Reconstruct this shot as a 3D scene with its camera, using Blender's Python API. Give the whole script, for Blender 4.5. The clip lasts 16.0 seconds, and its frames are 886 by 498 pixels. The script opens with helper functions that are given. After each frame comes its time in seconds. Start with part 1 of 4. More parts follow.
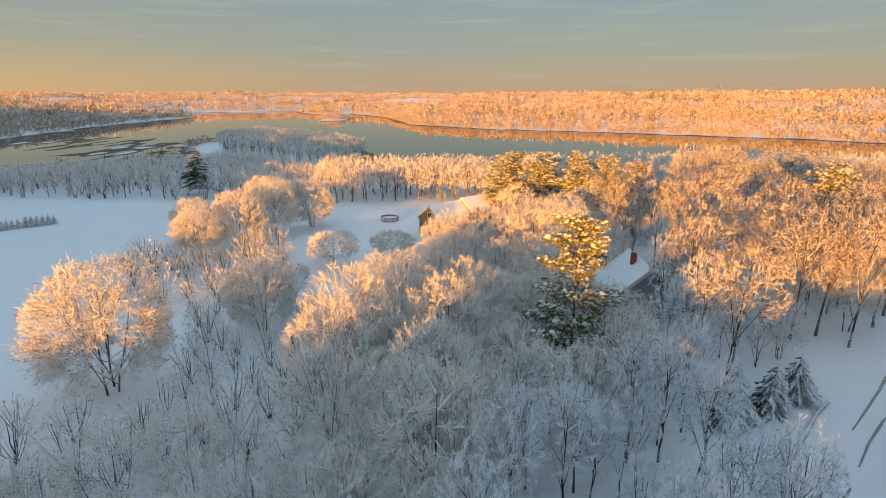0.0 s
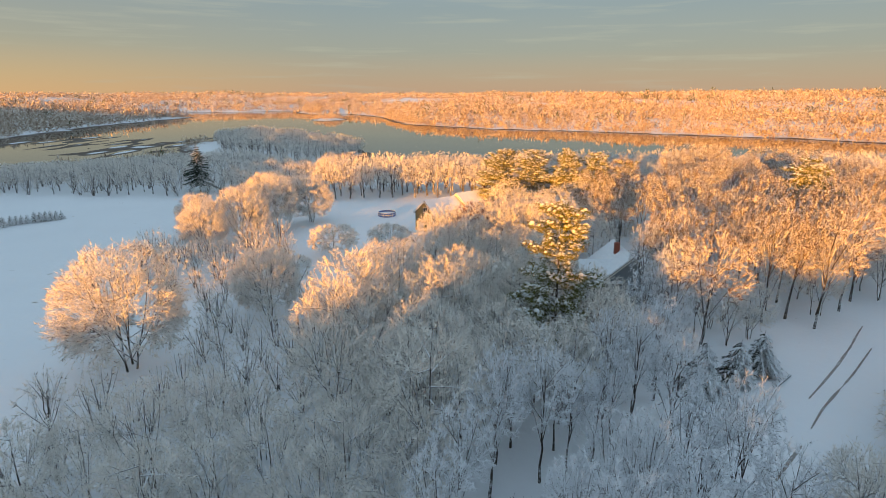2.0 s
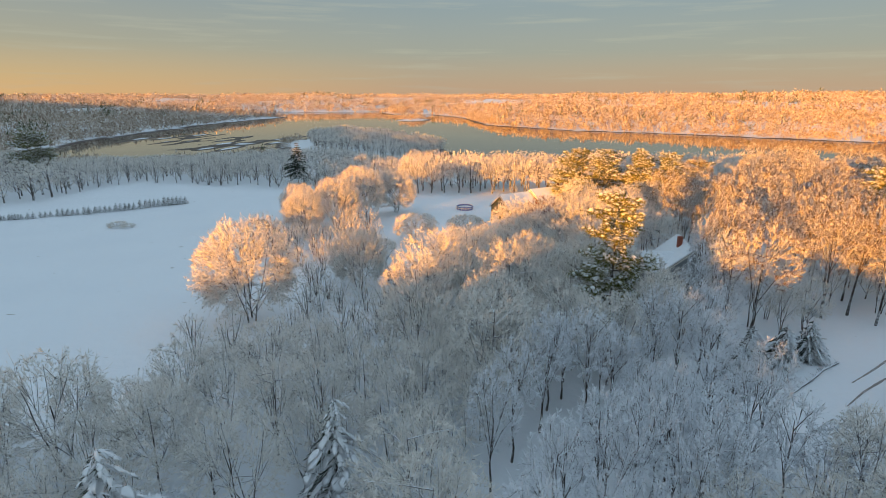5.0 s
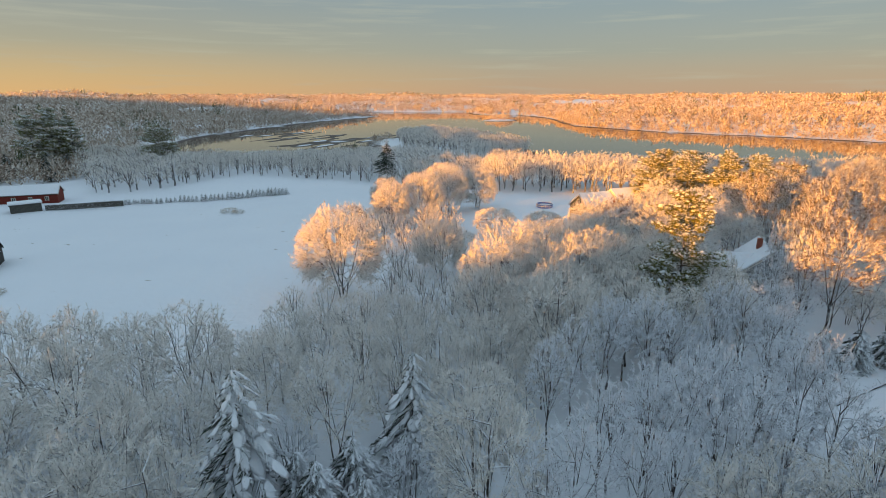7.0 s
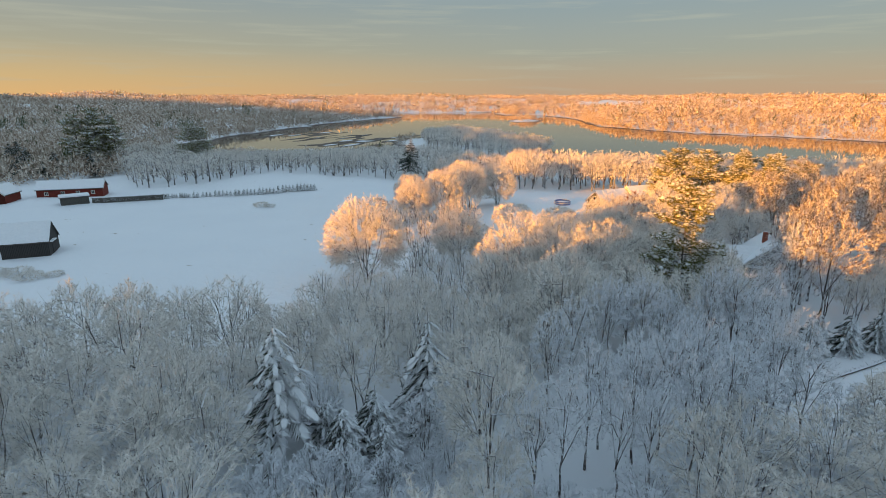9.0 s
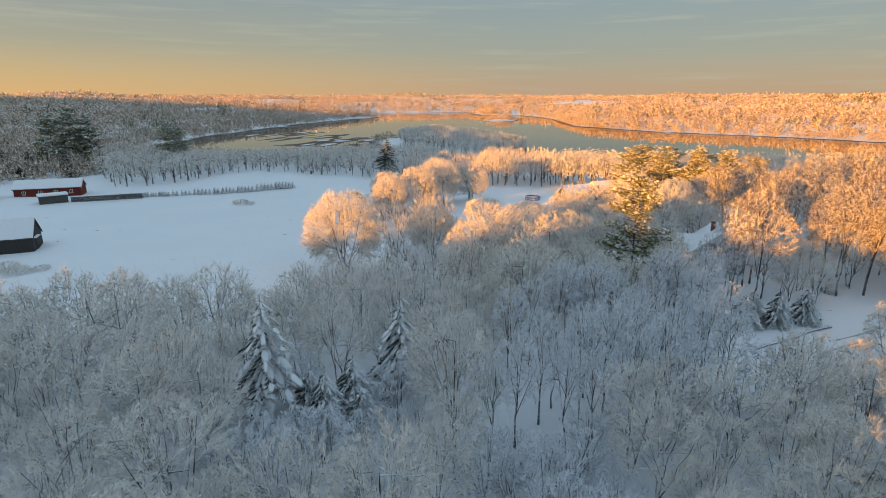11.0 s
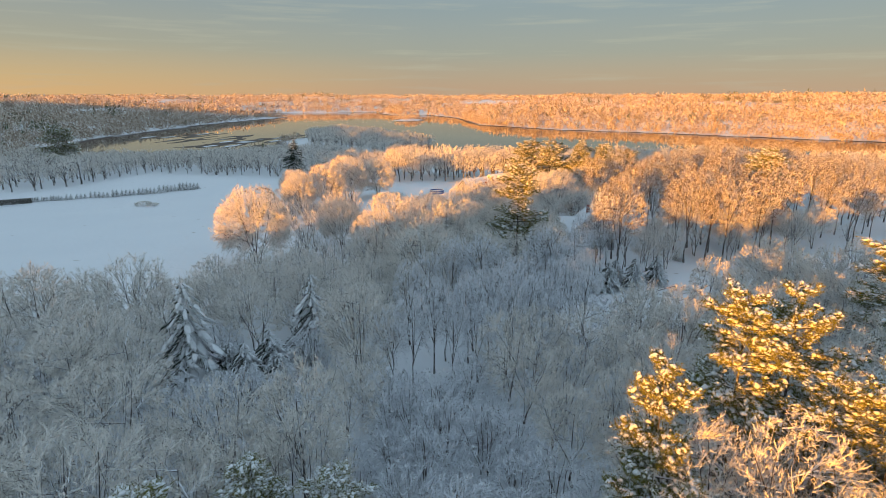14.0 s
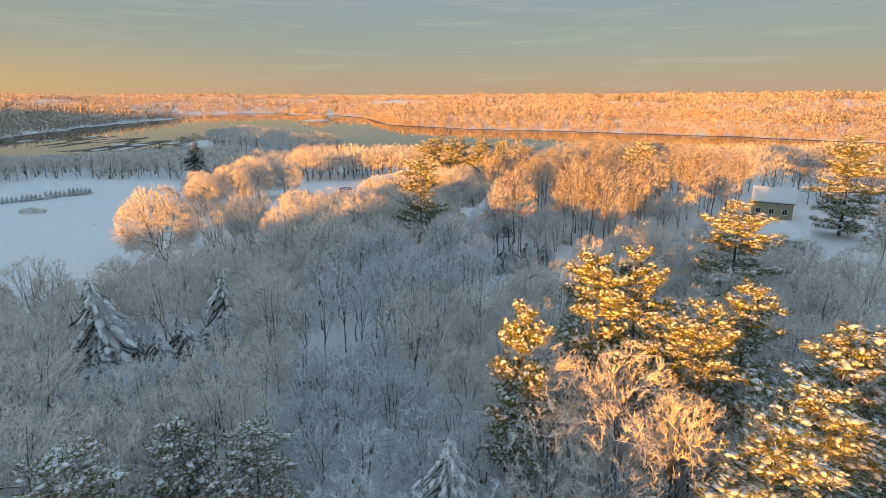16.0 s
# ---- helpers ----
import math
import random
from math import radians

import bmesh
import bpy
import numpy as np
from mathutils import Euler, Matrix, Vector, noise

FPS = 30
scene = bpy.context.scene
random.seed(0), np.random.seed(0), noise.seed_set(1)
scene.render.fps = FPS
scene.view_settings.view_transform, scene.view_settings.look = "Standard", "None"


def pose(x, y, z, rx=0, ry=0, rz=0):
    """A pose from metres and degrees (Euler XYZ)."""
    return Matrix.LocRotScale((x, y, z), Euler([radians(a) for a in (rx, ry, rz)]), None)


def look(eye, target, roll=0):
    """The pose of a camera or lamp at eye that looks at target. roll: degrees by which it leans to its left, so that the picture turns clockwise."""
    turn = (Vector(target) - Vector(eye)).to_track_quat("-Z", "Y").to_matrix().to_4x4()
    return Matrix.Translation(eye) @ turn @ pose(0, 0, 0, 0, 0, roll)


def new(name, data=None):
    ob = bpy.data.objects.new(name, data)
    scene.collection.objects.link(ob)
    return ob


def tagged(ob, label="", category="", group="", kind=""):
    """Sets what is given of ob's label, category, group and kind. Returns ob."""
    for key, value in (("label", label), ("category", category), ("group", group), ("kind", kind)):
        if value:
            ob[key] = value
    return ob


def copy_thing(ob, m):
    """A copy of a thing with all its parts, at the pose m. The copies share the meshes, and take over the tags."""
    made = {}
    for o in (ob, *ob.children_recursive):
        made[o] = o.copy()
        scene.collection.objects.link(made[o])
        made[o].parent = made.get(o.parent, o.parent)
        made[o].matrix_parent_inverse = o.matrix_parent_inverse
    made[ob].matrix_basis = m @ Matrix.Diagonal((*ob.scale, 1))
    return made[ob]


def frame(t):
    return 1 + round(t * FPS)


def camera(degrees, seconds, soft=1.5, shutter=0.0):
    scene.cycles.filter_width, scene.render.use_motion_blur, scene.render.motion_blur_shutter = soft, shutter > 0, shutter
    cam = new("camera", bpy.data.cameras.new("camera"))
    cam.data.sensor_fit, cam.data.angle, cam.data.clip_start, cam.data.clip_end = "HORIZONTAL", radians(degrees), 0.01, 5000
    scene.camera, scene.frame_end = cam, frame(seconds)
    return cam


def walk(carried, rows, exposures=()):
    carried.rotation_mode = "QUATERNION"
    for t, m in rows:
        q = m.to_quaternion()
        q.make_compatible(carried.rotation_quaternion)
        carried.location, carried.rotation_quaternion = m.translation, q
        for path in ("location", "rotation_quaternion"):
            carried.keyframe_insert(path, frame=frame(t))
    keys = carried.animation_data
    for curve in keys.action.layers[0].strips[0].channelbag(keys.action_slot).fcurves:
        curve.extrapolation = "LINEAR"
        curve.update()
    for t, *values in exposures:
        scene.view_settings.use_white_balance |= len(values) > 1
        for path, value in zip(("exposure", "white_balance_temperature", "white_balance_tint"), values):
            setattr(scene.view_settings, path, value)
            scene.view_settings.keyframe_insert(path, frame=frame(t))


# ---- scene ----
cam = camera(78.5, 16.0, soft=0.5)
PATH = [
    (0.0, 1.86, 19.86, 31.01, 74.03, 0, -13.81),
    (0.5, 1.61, 18.56, 30.97, 74.02, 0, -13.93),
    (1.0, 1.38, 17.33, 30.96, 74.02, 0, -14.03),
    (1.5, 1.16, 16.10, 30.95, 74.02, 0, -14.11),
    (2.0, 0.91, 14.76, 30.92, 74.03, 0, -14.19),
    (2.5, 0.62, 13.28, 30.92, 74.04, 0, -14.34),
    (3.0, 0.29, 11.70, 30.97, 74.05, 0, -13.76),
    (3.5, -0.05, 10.04, 31.00, 74.07, 0, -11.86),
    (4.0, -0.37, 8.38, 31.02, 74.10, 0, -9.88),
    (6.5, -0.00, 0.00, 31.09, 74.15, 0, 1.00),
    (7.0, 0.22, -1.47, 31.10, 74.17, 0, 3.20),
    (7.5, 0.48, -2.97, 31.09, 74.19, 0, 4.90),
    (8.0, 0.81, -4.52, 31.07, 74.21, 0, 6.16),
    (8.5, 1.18, -6.11, 31.03, 74.22, 0, 6.52),
    (9.0, 1.59, -7.73, 30.97, 74.24, 0, 5.79),
    (11.5, 3.55, -15.39, 30.98, 74.24, 0, 2.88),
    (12.0, 3.90, -16.93, 31.01, 74.24, 0, 1.98),
    (12.5, 4.21, -18.46, 31.01, 74.23, 0, 0.57),
    (13.0, 4.48, -20.00, 31.00, 74.23, 0, -1.37),
    (13.5, 4.73, -21.58, 30.99, 74.23, 0, -3.43),
    (14.0, 4.94, -23.21, 30.98, 74.23, 0, -5.81),
    (14.5, 5.11, -24.85, 30.97, 74.23, 0, -8.20),
    (15.0, 5.22, -26.49, 30.98, 74.23, 0, -10.42),
    (15.5, 5.27, -28.14, 30.99, 74.23, 0, -12.66),
    (16.0, 5.28, -29.79, 30.99, 74.23, 0, -15.10),
]
walk(cam, [(t, pose(*r)) for t, *r in PATH])

# ---- sky and sun: a low orange sun behind the drone, clear cold sky ----
SUN_EL, SUN_AZ = radians(4.6), radians(140)          # azimuth counted to the left from +y
TO_SUN = Vector((-math.sin(SUN_AZ) * math.cos(SUN_EL), math.cos(SUN_AZ) * math.cos(SUN_EL), math.sin(SUN_EL)))

scene.view_settings.exposure = 1.60
world = bpy.data.worlds.new("winter_sky")
scene.world = world
world.use_nodes = True
nt = world.node_tree
N, L = nt.nodes, nt.links
bg = N["Background"]
co = N.new("ShaderNodeTexCoord")
sep = N.new("ShaderNodeSeparateXYZ")
L.new(co.outputs["Generated"], sep.inputs[0])


def ramp(nodes, stops):
    r = nodes.new("ShaderNodeValToRGB")
    e = r.color_ramp.elements
    while len(e) < len(stops):
        e.new(0.5)
    for el, (p, c) in zip(e, stops):
        el.position, el.color = p, (*c, 1)
    return r


tall = ramp(N, [(0.0, (0.60, 0.405, 0.265)), (0.03, (0.48, 0.390, 0.295)), (0.07, (0.352, 0.370, 0.338)),
                (0.14, (0.285, 0.355, 0.385)), (0.4, (0.38, 0.53, 0.64)), (1.0, (0.54, 0.74, 0.94))])
glow = ramp(N, [(0.0, (0.90, 0.55, 0.22)), (0.03, (0.74, 0.52, 0.25)), (0.08, (0.46, 0.43, 0.32)),
                (0.15, (0.33, 0.375, 0.37)), (0.4, (0.39, 0.53, 0.62)), (1.0, (0.54, 0.74, 0.94))])
for r in (tall, glow):
    L.new(sep.outputs["Z"], r.inputs[0])
side = N.new("ShaderNodeVectorMath")
side.operation = "DOT_PRODUCT"
side.inputs[1].default_value = (-0.96, 0.28, 0)
L.new(co.outputs["Generated"], side.inputs[0])
smap = N.new("ShaderNodeMapRange")
smap.inputs["From Min"].default_value, smap.inputs["From Max"].default_value = 0.2, 0.95
L.new(side.outputs["Value"], smap.inputs["Value"])
warm = N.new("ShaderNodeMix")
warm.data_type = "RGBA"
L.new(smap.outputs[0], warm.inputs["Factor"])
L.new(tall.outputs[0], warm.inputs["A"])
L.new(glow.outputs[0], warm.inputs["B"])
# thin streaks of cloud
cm = N.new("ShaderNodeMapping")
cm.inputs["Scale"].default_value = (3.2, 3.2, 55)
cm.inputs["Location"].default_value = (1.1, 0.4, 0.3)
L.new(co.outputs["Generated"], cm.inputs[0])
cn = N.new("ShaderNodeTexNoise")
cn.inputs["Scale"].default_value, cn.inputs["Detail"].default_value, cn.inputs["Roughness"].default_value = 1.6, 5, 0.55
L.new(cm.outputs[0], cn.inputs["Vector"])
cr = ramp(N, [(0.52, (0, 0, 0)), (0.78, (0.55, 0.55, 0.55))])
L.new(cn.outputs["Fac"], cr.inputs[0])
cloud = N.new("ShaderNodeMix")
cloud.data_type = "RGBA"
L.new(cr.outputs[0], cloud.inputs["Factor"])
L.new(warm.outputs["Result"], cloud.inputs["A"])
cloud.inputs["B"].default_value = (0.52, 0.52, 0.42, 1)
sky = N.new("ShaderNodeTexSky")
sky.sky_type, sky.sun_disc, sky.sun_elevation, sky.sun_rotation = "NISHITA", False, SUN_EL, -SUN_AZ
add = N.new("ShaderNodeMix")
add.data_type, add.blend_type = "RGBA", "ADD"
add.inputs["Factor"].default_value = 0.03
L.new(cloud.outputs["Result"], add.inputs["A"])
L.new(sky.outputs[0], add.inputs["B"])
L.new(add.outputs["Result"], bg.inputs[0])
bg.inputs[1].default_value = 0.268

sun = new("sun", bpy.data.lights.new("sun", "SUN"))
sun.data.energy, sun.data.angle, sun.data.color = 3.8, radians(0.55), (1.0, 0.375, 0.02)
sun.matrix_world = look((0, 0, 0), -TO_SUN)


# ---- materials ----
def mat(name, base, rough=0.7):
    m = bpy.data.materials.new(name)
    m.use_nodes = True
    b = m.node_tree.nodes["Principled BSDF"]
    b.inputs["Base Color"].default_value = (*base, 1)
    b.inputs["Roughness"].default_value = rough
    b.inputs["Specular IOR Level"].default_value = 0.25
    return m, m.node_tree.nodes, m.node_tree.links, b


def noise_node(n, l, scale, detail=3, coord="Object", stretch=None):
    c = n.new("ShaderNodeTexCoord")
    x = n.new("ShaderNodeTexNoise")
    x.inputs["Scale"].default_value, x.inputs["Detail"].default_value = scale, detail
    if stretch:
        k = n.new("ShaderNodeMapping")
        k.inputs["Scale"].default_value = stretch
        l.new(c.outputs[coord], k.inputs[0])
        l.new(k.outputs[0], x.inputs["Vector"])
    else:
        l.new(c.outputs[coord], x.inputs["Vector"])
    return x


def mix(n, l, fac, a, b):
    k = n.new("ShaderNodeMix")
    k.data_type = "RGBA"
    for key, v in (("Factor", fac), ("A", a), ("B", b)):
        if isinstance(v, tuple):
            k.inputs[key].default_value = (*v, 1)
        elif isinstance(v, (int, float)):
            k.inputs[key].default_value = v
        else:
            l.new(v, k.inputs[key])
    return k.outputs["Result"]


def math_node(n, l, op, a, b):
    k = n.new("ShaderNodeMath")
    k.operation = op
    for i, v in enumerate((a, b)):
        if isinstance(v, (int, float)):
            k.inputs[i].default_value = v
        else:
            l.new(v, k.inputs[i])
    return k.outputs[0]


def bump(n, l, b, height, strength, dist):
    k = n.new("ShaderNodeBump")
    k.inputs["Strength"].default_value, k.inputs["Distance"].default_value = strength, dist
    l.new(height, k.inputs["Height"])
    l.new(k.outputs[0], b.inputs["Normal"])


def smooth_range(n, l, v, lo, hi):
    k = n.new("ShaderNodeMapRange")
    k.interpolation_type = "SMOOTHSTEP"
    k.inputs["From Min"].default_value, k.inputs["From Max"].default_value = lo, hi
    l.new(v, k.inputs["Value"])
    return k.outputs[0]


SNOW = (0.80, 0.825, 0.87)


def snowed(name, base, lo, hi, grain=4.0, rough=0.8, base2=None, wobble=0.5, each=0.0, cover=SNOW):
    """A rough surface on which snow lies wherever it faces up."""
    m, n, l, b = mat(name, base, rough)
    g = n.new("ShaderNodeNewGeometry")
    s = n.new("ShaderNodeSeparateXYZ")
    l.new(g.outputs["Normal"], s.inputs[0])
    x = noise_node(n, l, grain, 4)
    v = math_node(n, l, "ADD", s.outputs["Z"], math_node(n, l, "MULTIPLY", math_node(n, l, "SUBTRACT", x.outputs["Fac"], 0.5), wobble * 2))
    if each:
        v = math_node(n, l, "ADD", v, math_node(n, l, "MULTIPLY", math_node(n, l, "SUBTRACT", g.outputs["Random Per Island"], 0.5), each))
    under = mix(n, l, noise_node(n, l, grain * 3, 2).outputs["Fac"], base, base2 or tuple(c * 0.55 for c in base))
    l.new(mix(n, l, smooth_range(n, l, v, lo, hi), under, cover), b.inputs["Base Color"])
    bump(n, l, b, x.outputs["Fac"], 0.35, 0.05)
    return m


M_BARK = snowed("bark_with_snow", (0.085, 0.066, 0.056), -0.05, 0.38, 3.0, base2=(0.045, 0.036, 0.03))
RIME = (0.81, 0.78, 0.74)                            # frost with the bark showing through
M_TWIG = snowed("frosted_twigs", (0.18, 0.13, 0.098), -0.95, -0.55, 1.3, base2=(0.055, 0.041, 0.033), wobble=0.3, each=1.25, cover=RIME)
M_FROST = snowed("thickly_frosted_twigs", (0.12, 0.09, 0.074), -0.9, -0.55, 1.3, base2=(0.05, 0.039, 0.033), wobble=0.3, each=1.2, cover=SNOW)
M_TWIG_BROWN = snowed("lightly_frosted_twigs", (0.22, 0.140, 0.085), -0.15, 0.25, 1.3, base2=(0.09, 0.06, 0.042), wobble=0.35, each=1.2, cover=RIME)
M_TWIG_RED = snowed("frosted_reddish_twigs", (0.30, 0.11, 0.05), 0.1, 0.8, 1.3, base2=(0.15, 0.07, 0.045), wobble=0.6, each=0.8, cover=RIME)
M_DARK = snowed("dark_conifer_needles", (0.035, 0.048, 0.026), 0.65, 1.1, 1.5, base2=(0.018, 0.028, 0.018), wobble=0.4, each=0.5)
M_NEEDLE = snowed("conifer_needles", (0.045, 0.062, 0.036), -0.1, 0.6, 1.5, base2=(0.022, 0.034, 0.022), wobble=0.5, each=0.7)
M_PINE = snowed("pine_needles", (0.26, 0.25, 0.042), 0.5, 1.0, 0.9, base2=(0.07, 0.085, 0.022), wobble=0.4, each=0.8)
M_FAR = snowed("distant_frosted_wood", (0.34, 0.235, 0.16), -0.7, 0.9, 0.13, base2=(0.15, 0.11, 0.087), wobble=0.75, each=0.4, cover=(0.72, 0.65, 0.57))
M_FARCON = snowed("distant_conifer_wood", (0.085, 0.11, 0.035), 0.1, 1.1, 0.1, base2=(0.045, 0.06, 0.028), wobble=0.6, each=0.5)

M_LOAD, n, l, b = mat("snow_load", SNOW, 0.65)
x = noise_node(n, l, 2.2, 5)
l.new(mix(n, l, x.outputs["Fac"], (0.74, 0.765, 0.81), (0.86, 0.875, 0.90)), b.inputs["Base Color"])
bump(n, l, b, x.outputs["Fac"], 0.6, 0.12)

M_GROUND, n, l, b = mat("snow_ground", SNOW, 0.6)
g = n.new("ShaderNodeNewGeometry")
s = n.new("ShaderNodeSeparateXYZ")
l.new(g.outputs["Position"], s.inputs[0])
big, small = noise_node(n, l, 0.06, 4), noise_node(n, l, 0.9, 6)
clean = mix(n, l, big.outputs["Fac"], (0.76, 0.785, 0.83), (0.84, 0.86, 0.89))
grass = noise_node(n, l, 0.35, 8, stretch=(1, 2.2, 1))
poke = smooth_range(n, l, math_node(n, l, "ADD", grass.outputs["Fac"], math_node(n, l, "MULTIPLY", big.outputs["Fac"], 0.25)), 0.83, 0.90)
clean = mix(n, l, poke, clean, (0.30, 0.26, 0.20))
mudn = noise_node(n, l, 0.045, 5, stretch=(1, 0.5, 1))
lvl = math_node(n, l, "ADD", s.outputs["Z"], math_node(n, l, "MULTIPLY", math_node(n, l, "SUBTRACT", mudn.outputs["Fac"], 0.5), 0.9))
mud = mix(n, l, noise_node(n, l, 0.5, 4).outputs["Fac"], (0.05, 0.034, 0.028), (0.12, 0.08, 0.06))
l.new(mix(n, l, smooth_range(n, l, lvl, -7.75, -7.55), mud, clean), b.inputs["Base Color"])
both = math_node(n, l, "ADD", math_node(n, l, "MULTIPLY", big.outputs["Fac"], 2.0), math_node(n, l, "MULTIPLY", small.outputs["Fac"], 0.35))
bump(n, l, b, both, 0.7, 0.35)

M_WATER, n, l, b = mat("calm_water", (0.018, 0.028, 0.03), 0.035)
b.inputs["Specular IOR Level"].default_value = 0.6
x = noise_node(n, l, 0.12, 3, stretch=(1, 0.35, 1))
bump(n, l, b, x.outputs["Fac"], 0.05, 0.25)


def boards(name, a, c, width):
    """Painted vertical boards with dark joints."""
    m, n, l, b = mat(name, a, 0.75)
    w = n.new("ShaderNodeTexWave")
    w.inputs["Scale"].default_value, w.inputs["Distortion"].default_value = 0.314 / width, 0.6
    k = n.new("ShaderNodeTexCoord")
    l.new(k.outputs["Object"], w.inputs["Vector"])
    x = noise_node(n, l, 2.5, 5, stretch=(4, 4, 0.5))
    col = mix(n, l, x.outputs["Fac"], a, c)
    col = mix(n, l, smooth_range(n, l, w.outputs["Fac"], 0.0, 0.12), tuple(v * 0.35 for v in a), col)
    l.new(col, b.inputs["Base Color"])
    bump(n, l, b, w.outputs["Fac"], 0.3, 0.02)
    return m


M_BARN = boards("weathered_black_boards", (0.040, 0.038, 0.038), (0.065, 0.06, 0.058), 0.28)
M_RED = boards("red_barn_boards", (0.21, 0.035, 0.022), (0.13, 0.025, 0.018), 0.25)
M_SHED = boards("grey_shed_boards", (0.12, 0.115, 0.10), (0.075, 0.07, 0.065), 0.25)
M_GREEN = boards("sage_green_siding", (0.50, 0.46, 0.28), (0.44, 0.40, 0.25), 0.3)
M_GREY = boards("grey_siding", (0.30, 0.32, 0.34), (0.24, 0.26, 0.28), 0.3)
M_BEIGE = boards("beige_siding", (0.50, 0.44, 0.30), (0.43, 0.38, 0.27), 0.3)
M_TRIM = mat("white_trim", (0.75, 0.73, 0.68), 0.55)[0]
M_GLASS = mat("dark_window_glass", (0.02, 0.025, 0.03), 0.08)[0]
M_BRICK = mat("chimney_brick", (0.28, 0.09, 0.06), 0.85)[0]
M_BLUE = mat("pool_liner_blue", (0.10, 0.17, 0.42), 0.5)[0]
M_STEEL = mat("pool_steel", (0.55, 0.57, 0.60), 0.4)[0]
M_ROOF = mat("roof_edge", (0.10, 0.09, 0.085), 0.8)[0]
M_TRACK, n, l, b = mat("wheel_rut_gravel", (0.16, 0.13, 0.11), 0.9)
x = noise_node(n, l, 1.4, 6)
l.new(mix(n, l, smooth_range(n, l, x.outputs["Fac"], 0.50, 0.78), (0.30, 0.275, 0.26), (0.64, 0.66, 0.70)), b.inputs["Base Color"])


# ---- the lie of the land ----
RIVER = [(-262, 425), (-252, 455), (-263, 525), (-256, 579), (-250, 667), (-242, 784), (-224, 880), (-202, 950), (-175, 1060),
         (-250, 1090), (-300, 1200), (-276, 1304), (-129, 1320), (-9, 1370), (-12, 1240), (10, 1144), (79, 1152),
         (110, 1064), (133, 965), (127, 810), (133, 724), (169, 668), (211, 605), (275, 565), (335, 500), (385, 451), (420, 423),
         (452, 363), (540, 270), (760, 120), (740, 20), (560, 120), (420, 205), (300, 235), (205, 262), (125, 272), (70, 285),
         (30, 330), (44, 385), (36, 440), (4, 515), (-40, 566), (-72, 540), (-92, 470), (-75, 400), (-95, 345), (-150, 325), (-205, 350), (-240, 385)]
ISLAND = [(12, 890), (30, 845), (62, 880), (74, 915), (52, 985), (28, 960)]
RIVER_Z = -8.0


def sstep(a, b, v):
    t = np.clip((v - a) / (b - a), 0, 1)
    return t * t * (3 - 2 * t)


def shore(px, py, poly):
    """Distance to a polygon's edge, negative inside."""
    d = np.full(np.shape(px), 1e9)
    inside = np.zeros(np.shape(px), bool)
    for (ax, ay), (bx, by) in zip(poly, poly[1:] + poly[:1]):
        ex, ey = bx - ax, by - ay
        t = np.clip(((px - ax) * ex + (py - ay) * ey) / (ex * ex + ey * ey), 0, 1)
        d = np.minimum(d, np.hypot(px - ax - t * ex, py - ay - t * ey))
        if by != ay:
            inside ^= ((ay > py) != (by > py)) & (px < ax + (py - ay) * ex / ey)
    return np.where(inside, -d, d)


def waves(x, y, size, seed):
    """Smooth rolling noise between about -1 and 1."""
    r = np.random.RandomState(seed)
    out = 0
    for k in range(7):
        a, p = r.uniform(0, 6.283, 2)
        f = 6.283 / size * r.uniform(0.6, 2.2)
        out = out + np.sin((x * math.cos(a) + y * math.sin(a)) * f + p) / 3.2
    return out


def shade_ridge_top(s):
    """Height, along its length, of the added unseen wooded ridge shading the valley from the sun."""
    return np.interp(s, [-400, -60, -42, -33, -26, -16, -8, 4, 10, 22, 30, 36, 41, 50, 58, 64, 72, 90, 110, 160, 250, 360, 600, 850, 1200],
                     [33, 34, 33.5, 24, 21.5, 24.5, 28.8, 30.2, 31.0, 32.5, 31, 28.8, 27.4, 26.4, 25.6, 23.6, 21.4, 22.8, 27.5, 35, 42, 48.5, 54, 62, 68])


SUN_X, SUN_Y = -math.sin(SUN_AZ), math.cos(SUN_AZ)


